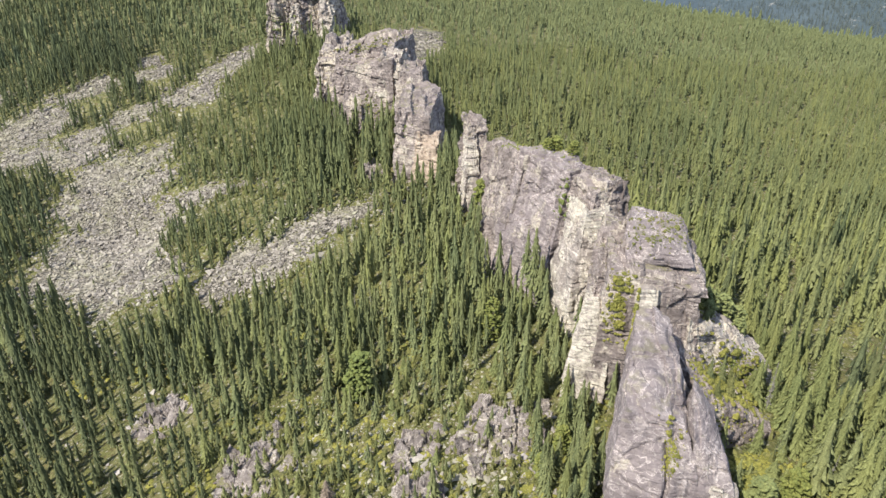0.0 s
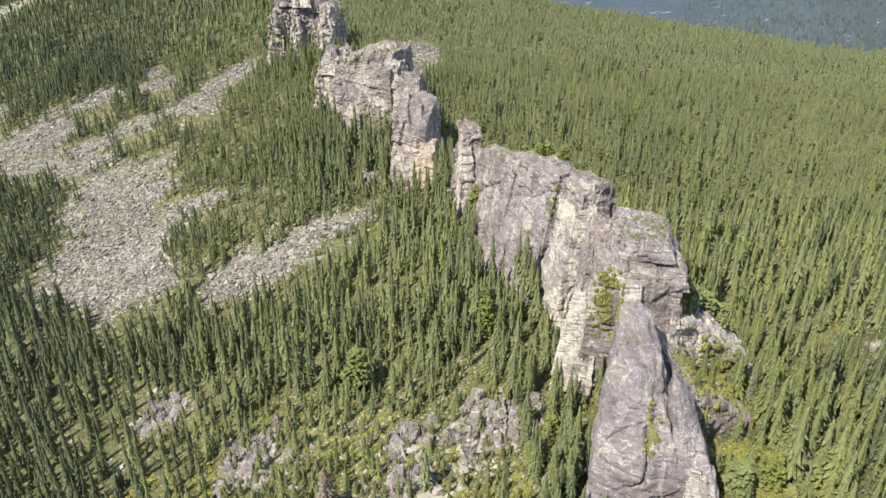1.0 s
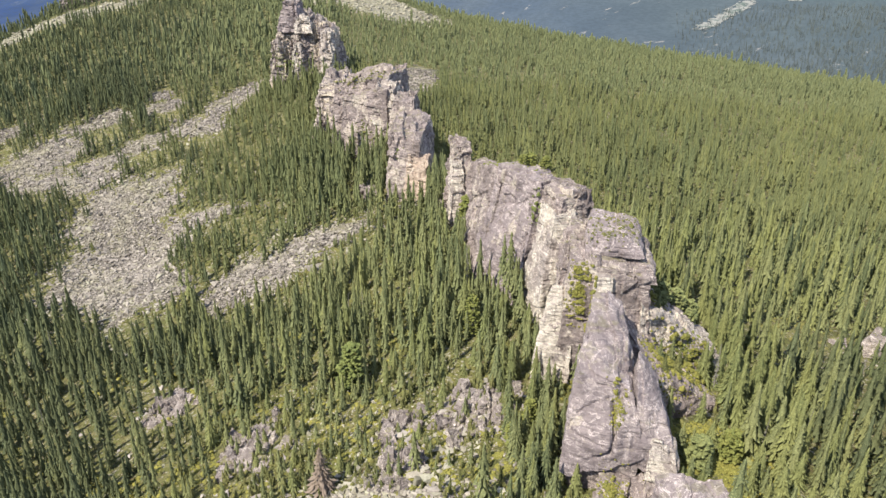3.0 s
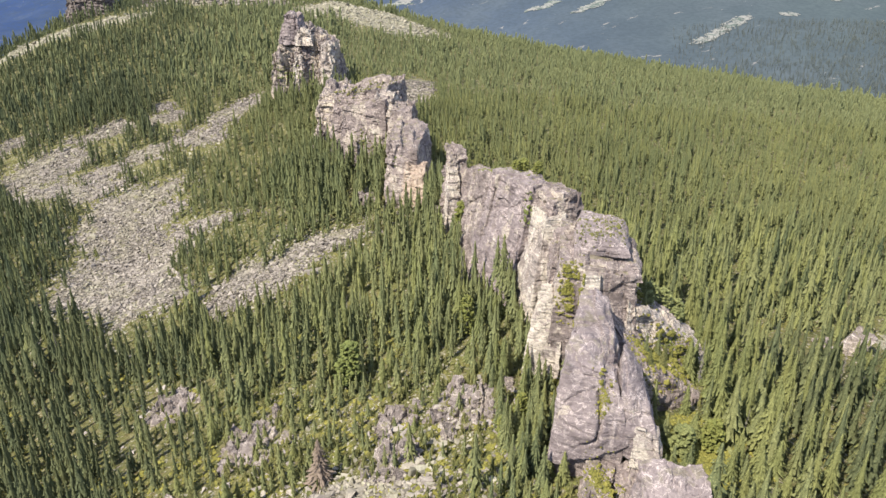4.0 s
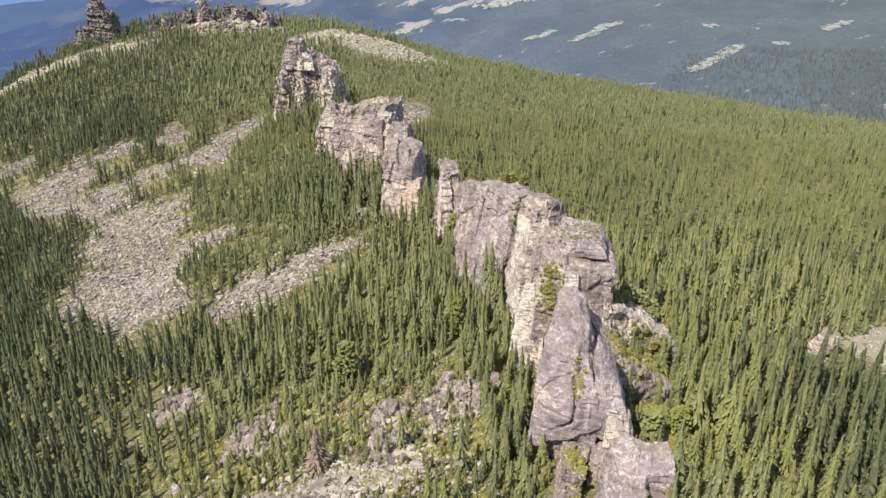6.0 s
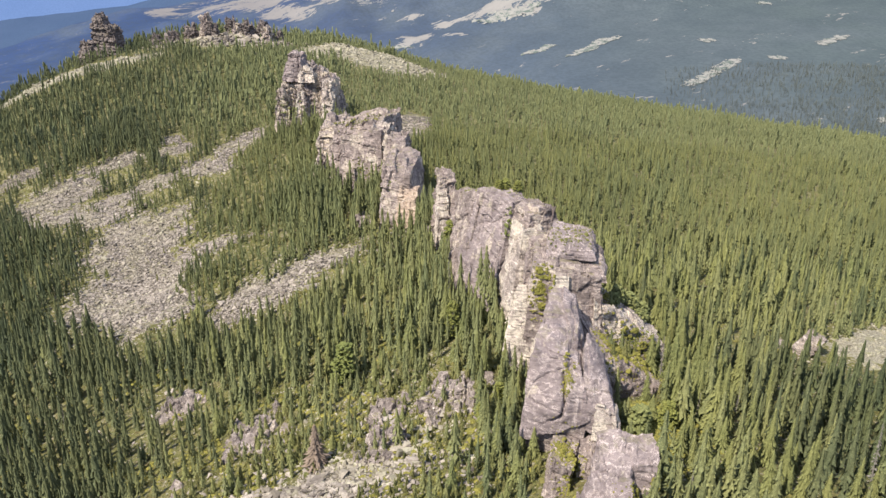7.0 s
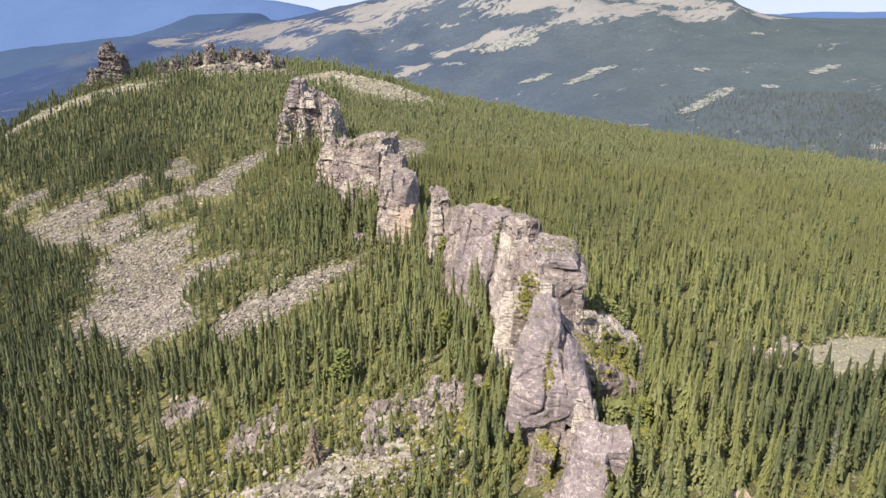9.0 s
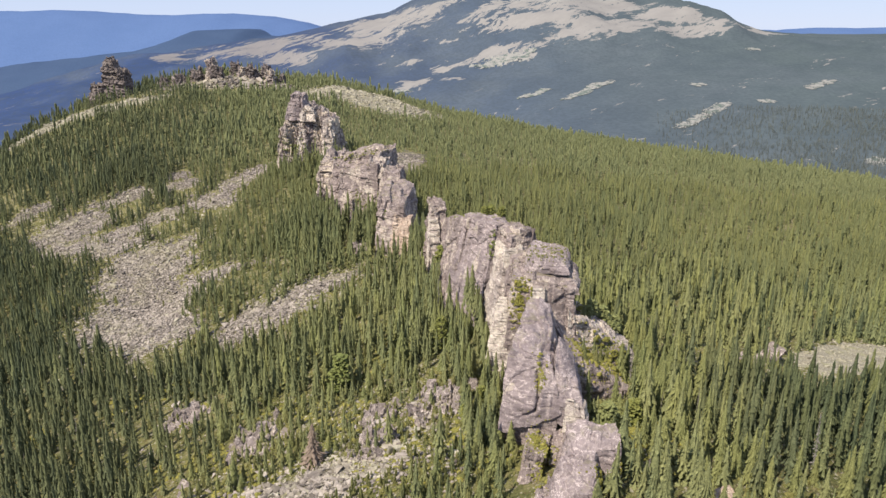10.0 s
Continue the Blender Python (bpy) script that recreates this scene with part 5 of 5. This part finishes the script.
n = 12000
y = 100 + 105 * r.uniform(0, 1, n)
x = r.uniform(-0.62, 0.1, n) * (y + 30)
keep = ~in_rock(x, y, -0.5) & (flat_noise(x, y, 0.07, 57) + 0.5 * flat_noise(x, y, 0.25, 58) > 0.12)
x, y = x[keep], y[keep]
tufts("moss_cushions", x, y, soil(x, y) + 0.08, np.minimum(r.lognormal(-0.8, 0.4, len(x)), 0.9), M_MOSS, "yellow-green moss and grass on the stony slope", "moss", 0.6)

n = 2600
x, y = r.normal(36, 5, n), r.normal(131, 7, n)
keep = ~in_rock(x, y, -0.3)
x, y = x[keep], y[keep]
tufts("grass_slope", x, y, soil(x, y) + 0.1, np.minimum(r.lognormal(-1.0, 0.35, len(x)), 0.6), M_MOSS, "bright green grass and low shrubs beside the slab", "grass", 0.6)

# ---------------------------------------------------------------- green ledges on the rock
SKIN = []
for ob in list(scene.objects):
    if ob.parent is not None and ob.parent.name.startswith("rock_tower"):
        me = ob.data
        co = np.empty(len(me.vertices) * 3, np.float32)
        me.vertices.foreach_get("co", co)
        ix = np.empty(len(me.loops), np.int32)
        me.loops.foreach_get("vertex_index", ix)
        SKIN.append((co.reshape(-1, 3) + np.array(ob.parent.location), ix.reshape(-1, 4)))
_at = np.cumsum([0] + [len(a) for a, _ in SKIN[:-1]])
ROCK_TREE = BVHTree.FromPolygons(np.concatenate([a for a, _ in SKIN]).tolist(), np.concatenate([q + o for (_, q), o in zip(SKIN, _at)]).tolist())


def ledge_green(start, end, width, count, size, material, label, category="shrubs"):
    """A strip of grass and low shrubs that grows on the rock between two places."""
    count = int(count * 2.6)
    r = np.random.default_rng(count)
    pts = []
    for i in range(count):
        q = Vector(start).lerp(Vector(end), r.uniform(0, 1)) + Vector(r.normal(0, width / 2.2, 3))
        hit = ROCK_TREE.find_nearest(q)[0]
        pts.append(hit)
    pts = np.array(pts)
    s = 0.56 * size * r.lognormal(0, 0.4, count)[:, None] * np.array([1, 1, 0.8])
    v, f = scatter([low_tuft(720 + i) for i in range(6)], pts, s, turns(r, count, 0.5), r.integers(0, 6, count))
    return tagged(new("ledge_plants", mesh_of("ledge_plants", v, f, material)), label, category, kind="stuff")


ledge_green((18.2, 153.5, 31), (18.4, 155.5, 42.5), 1.9, 460, 0.33, M_MOSS, "yellow-green grass growing down a rock gully")
ledge_green((32, 160, 35), (36, 164, 32), 2.6, 200, 0.34, M_MOSS, "yellow-green shrubs on the rock shoulder")
ledge_green((30.5, 148, 28), (39, 152, 21), 4.5, 456, 0.36, M_MOSS, "green shrubs on a rock ledge behind the slab")
ledge_green((20.4, 129.5, 37), (19.6, 127.5, 29), 1.2, 144, 0.22, M_MOSS, "dry yellow grass in a groove of the slab")
ledge_green((20, 123, 21), (19, 112, 14), 2.4, 420, 0.30, M_MOSS, "yellow-green grass in the gap below the slab")
ledge_green((27, 108, 22), (33, 108, 22), 2.4, 216, 0.30, M_MOSS, "green grass on the low outcrop")
ledge_green((22, 160, 49), (30, 172, 45), 6.0, 216, 0.28, M_SHRUB, "thin green shrubs on the rock top")
ledge_green((12, 190, 44), (11, 188, 38), 1.4, 120, 0.30, M_CEDAR, "dark green bush on the rock wall")
ledge_green((18, 200, 46), (6, 225, 42), 5.0, 192, 0.33, M_LARCH, "light green shrubs along the wall's top")
ledge_green((-22, 262, 32), (-24, 268, 24), 3.0, 144, 0.39, M_CEDAR, "green bushes on the rock tower's side")
ledge_green((-36, 296, 30), (-30, 290, 24), 5.0, 264, 0.44, M_SHRUB, "green and rusty shrubs at the foot of the block")
ledge_green((-45, 300, 46), (-28, 310, 46), 6.0, 144, 0.44, M_SHRUB, "thin shrubs on the broad block")
ledge_green((-92, 402, 34), (-78, 400, 30), 6.0, 216, 0.50, M_CEDAR, "green bushes in the gullies of the tall tower")
for x, y, h, z in ((8.3, 185.5, 13.5, 23), (7.0, 188.0, 11.0, 24), (9.5, 184.0, 9.0, 22), (-29, 281, 11, 23), (-31, 284, 12, 22), (-27, 284, 9, 26), (33, 150, 5.0, 26), (36, 152, 6.0, 24), (34.5, 159, 5, 31), (-6, 249, 8, 22), (-4, 252, 9, 22)):
    slim_tree(x, y, h, rg.uniform(1.0, 1.3), M_FIR, "fir growing from a ledge of the rock wall", z)

_tx, _ty, _th = [], [], []
for x0, x1, y0, y1, lo, hi, count in ((-37, -27.5, 268, 284, 9, 14, 26), (-58, -42, 268, 288, 10, 15, 46), (-12, -6, 243, 262, 10, 15, 22), (-9, -1, 194, 226, 9, 14, 22), (-26, -20, 248, 254, 4, 7, 6), (-97, -72, 380, 393, 8, 11, 14), (-66, -52, 335, 392, 9, 12, 26)):
    _tx.append(rg.uniform(x0, x1, count))
    _ty.append(rg.uniform(y0, y1, count))
    _th.append(rg.uniform(lo, hi, count))
joined_wood("tower_firs", np.concatenate(_tx), np.concatenate(_ty), np.concatenate(_th), [conifer(860 + i, 10, 7, 0.165) for i in range(5)], 1.0, M_FIR, "tall firs standing close before the rock towers")
for x, y, h in ((16.6, 205, 4.6), (14.6, 207, 3.8), (17.4, 201, 3.2), (12.5, 206, 3.0), (38, 167, 4.2), (41.5, 169, 5.0), (45, 169.5, 4.5), (36.5, 163, 3.0), (43, 164, 3.2), (47, 166, 4.0)):
    top = ROCK_TREE.ray_cast(Vector((x, y, 90)), Vector((0, 0, -1)))[0]
    broad_tree("larch_bush", x, y, h, 0.42, M_LARCH if x < 30 else M_LIGHT, "rounded light green larch bush on the rock crest" if x < 30 else "light green bush beside the stepped rock", 0.02, 200, top[2] - 0.3 if top else None)
slim_tree(0.4, 244, 9.0, 1.3, M_FIR, "fir standing behind the rock pinnacle", 33.5)
broad_tree("larch_tree", -0.5, 229, 11, 0.24, M_LARCH, "light green larch before the rock pinnacle", tufts=320)
broad_tree("pine_tree", 34.5, 129.5, 6.0, 0.36, M_LIGHT, "bushy pale green pine at the slab's shady foot", tufts=420)
broad_tree("pine_tree", 40.5, 131.5, 6.0, 0.34, M_LARCH, "bushy green pine beside the slab", tufts=320)

for i in range(46):
    x, y = rg.uniform(4.5, 14.2), rg.uniform(126, 162)
    x = x - 0.08 * (y - 143)
    slim_tree(x, y, rg.uniform(7.5, 12.5), rg.uniform(0.95, 1.25), (M_FIR, M_LIGHT, M_FIR)[i % 3], "tall fir standing against the foot of the rock wall", float(ground_z(x, y)) - 0.3)

# grey dead firs
SNAGS = []
for i in range(4):
    q, f = conifer(900 + i, 14, 5, 0.075, 0.15, 0.2, 0.6, 0.12)
    SNAGS.append((mesh_of("dead_branches", q, f, M_DEAD), trunk_mesh(0.95, 0.012, M_DEAD)))
_x, _y, _h = wood(105, 240, 27.0, 61)
for i in range(min(24, len(_x))):
    x, y, h = float(_x[i]), float(_y[i]), float(_h[i])
    snag = thing("dead_tree", x, y, float(ground_z(x, y)), "bare grey dead fir standing in the wood", "tree", "dead trees")
    snag.scale = (h * 0.8, h * 0.8, h * 0.95)
    snag.rotation_euler = (rg.uniform(-0.06, 0.06), rg.uniform(-0.06, 0.06), rg.uniform(0, 6.3))
    part("branchwork", SNAGS[i % 4][0], snag)
    part("trunk", SNAGS[i % 4][1], snag)

snag = thing("dead_tree", 37.5, 109.5, float(ground_z(37.5, 109.5)), "pale dead fir with bare twigs beside the outcrop", "tree", "dead trees")
snag.scale = (7, 7, 7)
part("branchwork", SNAGS[1][0], snag)
part("trunk", SNAGS[1][1], snag)

# stray stones on the open slope
n = 24000
y = 95 + 300 * rg.uniform(0, 1, n) ** 1.3
x = rg.uniform(-0.7, 0.12, n) * (y + 30)
keep = (flat_noise(x, y, 0.05, 71) + 0.6 * bareness(x, y) > np.where(y > 215, -0.42, -0.5)) & ~in_rock(x, y, -0.5)
x, y = x[keep], y[keep]
pale = (y > 205) & (rg.uniform(0, 1, len(x)) < 0.7)
for x, y, mat, text in ((x[~pale], y[~pale], M_SCREE, "grey stones strewn between shrubs and young firs"), (x[pale], y[pale], M_PALESCREE, "pale lichened stones strewn between the screes")):
    s = rg.lognormal(-0.35, 0.45, len(x))
    q, f = scatter(STONES, np.stack([x, y, soil(x, y) + 0.1 * s], 1), s[:, None] * rg.uniform(0.7, 1.3, (len(x), 3)), turns(rg, len(x), 0.7), rg.integers(0, 8, len(x)))
    tagged(new("stray_stones", mesh_of("stray_stones", q, f, mat)), text, "stones", kind="stuff")

n = 3000
x, y = rg.uniform(-48, 9, n), rg.uniform(126, 176, n)
keep = ~in_rock(x, y, -0.3) & (flat_noise(x, y, 0.12, 73) > -0.2)
x, y = x[keep], y[keep]
s = rg.lognormal(-0.8, 0.4, len(x))
q, f = scatter(STONES, np.stack([x, y, soil(x, y) + 0.12 * s], 1), s[:, None] * rg.uniform(0.7, 1.3, (len(x), 3)), turns(rg, len(x), 0.7), rg.integers(0, 8, len(x)))
tagged(new("stray_stones", mesh_of("stray_stones", q, f, M_PALESCREE)), "cream lichened stones between moss and low shrubs", "stones", kind="stuff")

# shrubs and young firs on the ledge behind the slab
ledge_green((31, 147, 27), (42, 155, 21), 6.0, 900, 0.44, M_MOSS, "bright green shrubs crowding the ledge behind the slab")
for i in range(7):
    x, y = rg.uniform(30, 43), rg.uniform(139, 154)
    hit = ROCK_TREE.ray_cast(Vector((x, y, 90)), Vector((0, 0, -1)))[0]
    z = max(float(ground_z(x, y)), hit.z if hit is not None else -99.0)
    slim_tree(x, y, rg.uniform(2.5, 5.5), rg.uniform(1.1, 1.5), M_YOUNG, "young fir on the green ledge behind the slab", z - 0.3)

ledge_green((38, 158, 25), (44, 160, 20), 3.0, 200, 0.38, M_LARCH, "yellow-green shrubs below the pale rock shoulder")
ledge_green((18, 124, 22), (20, 118, 20), 2.0, 200, 0.28, M_MOSS, "dry grass on the shelf under the slab")
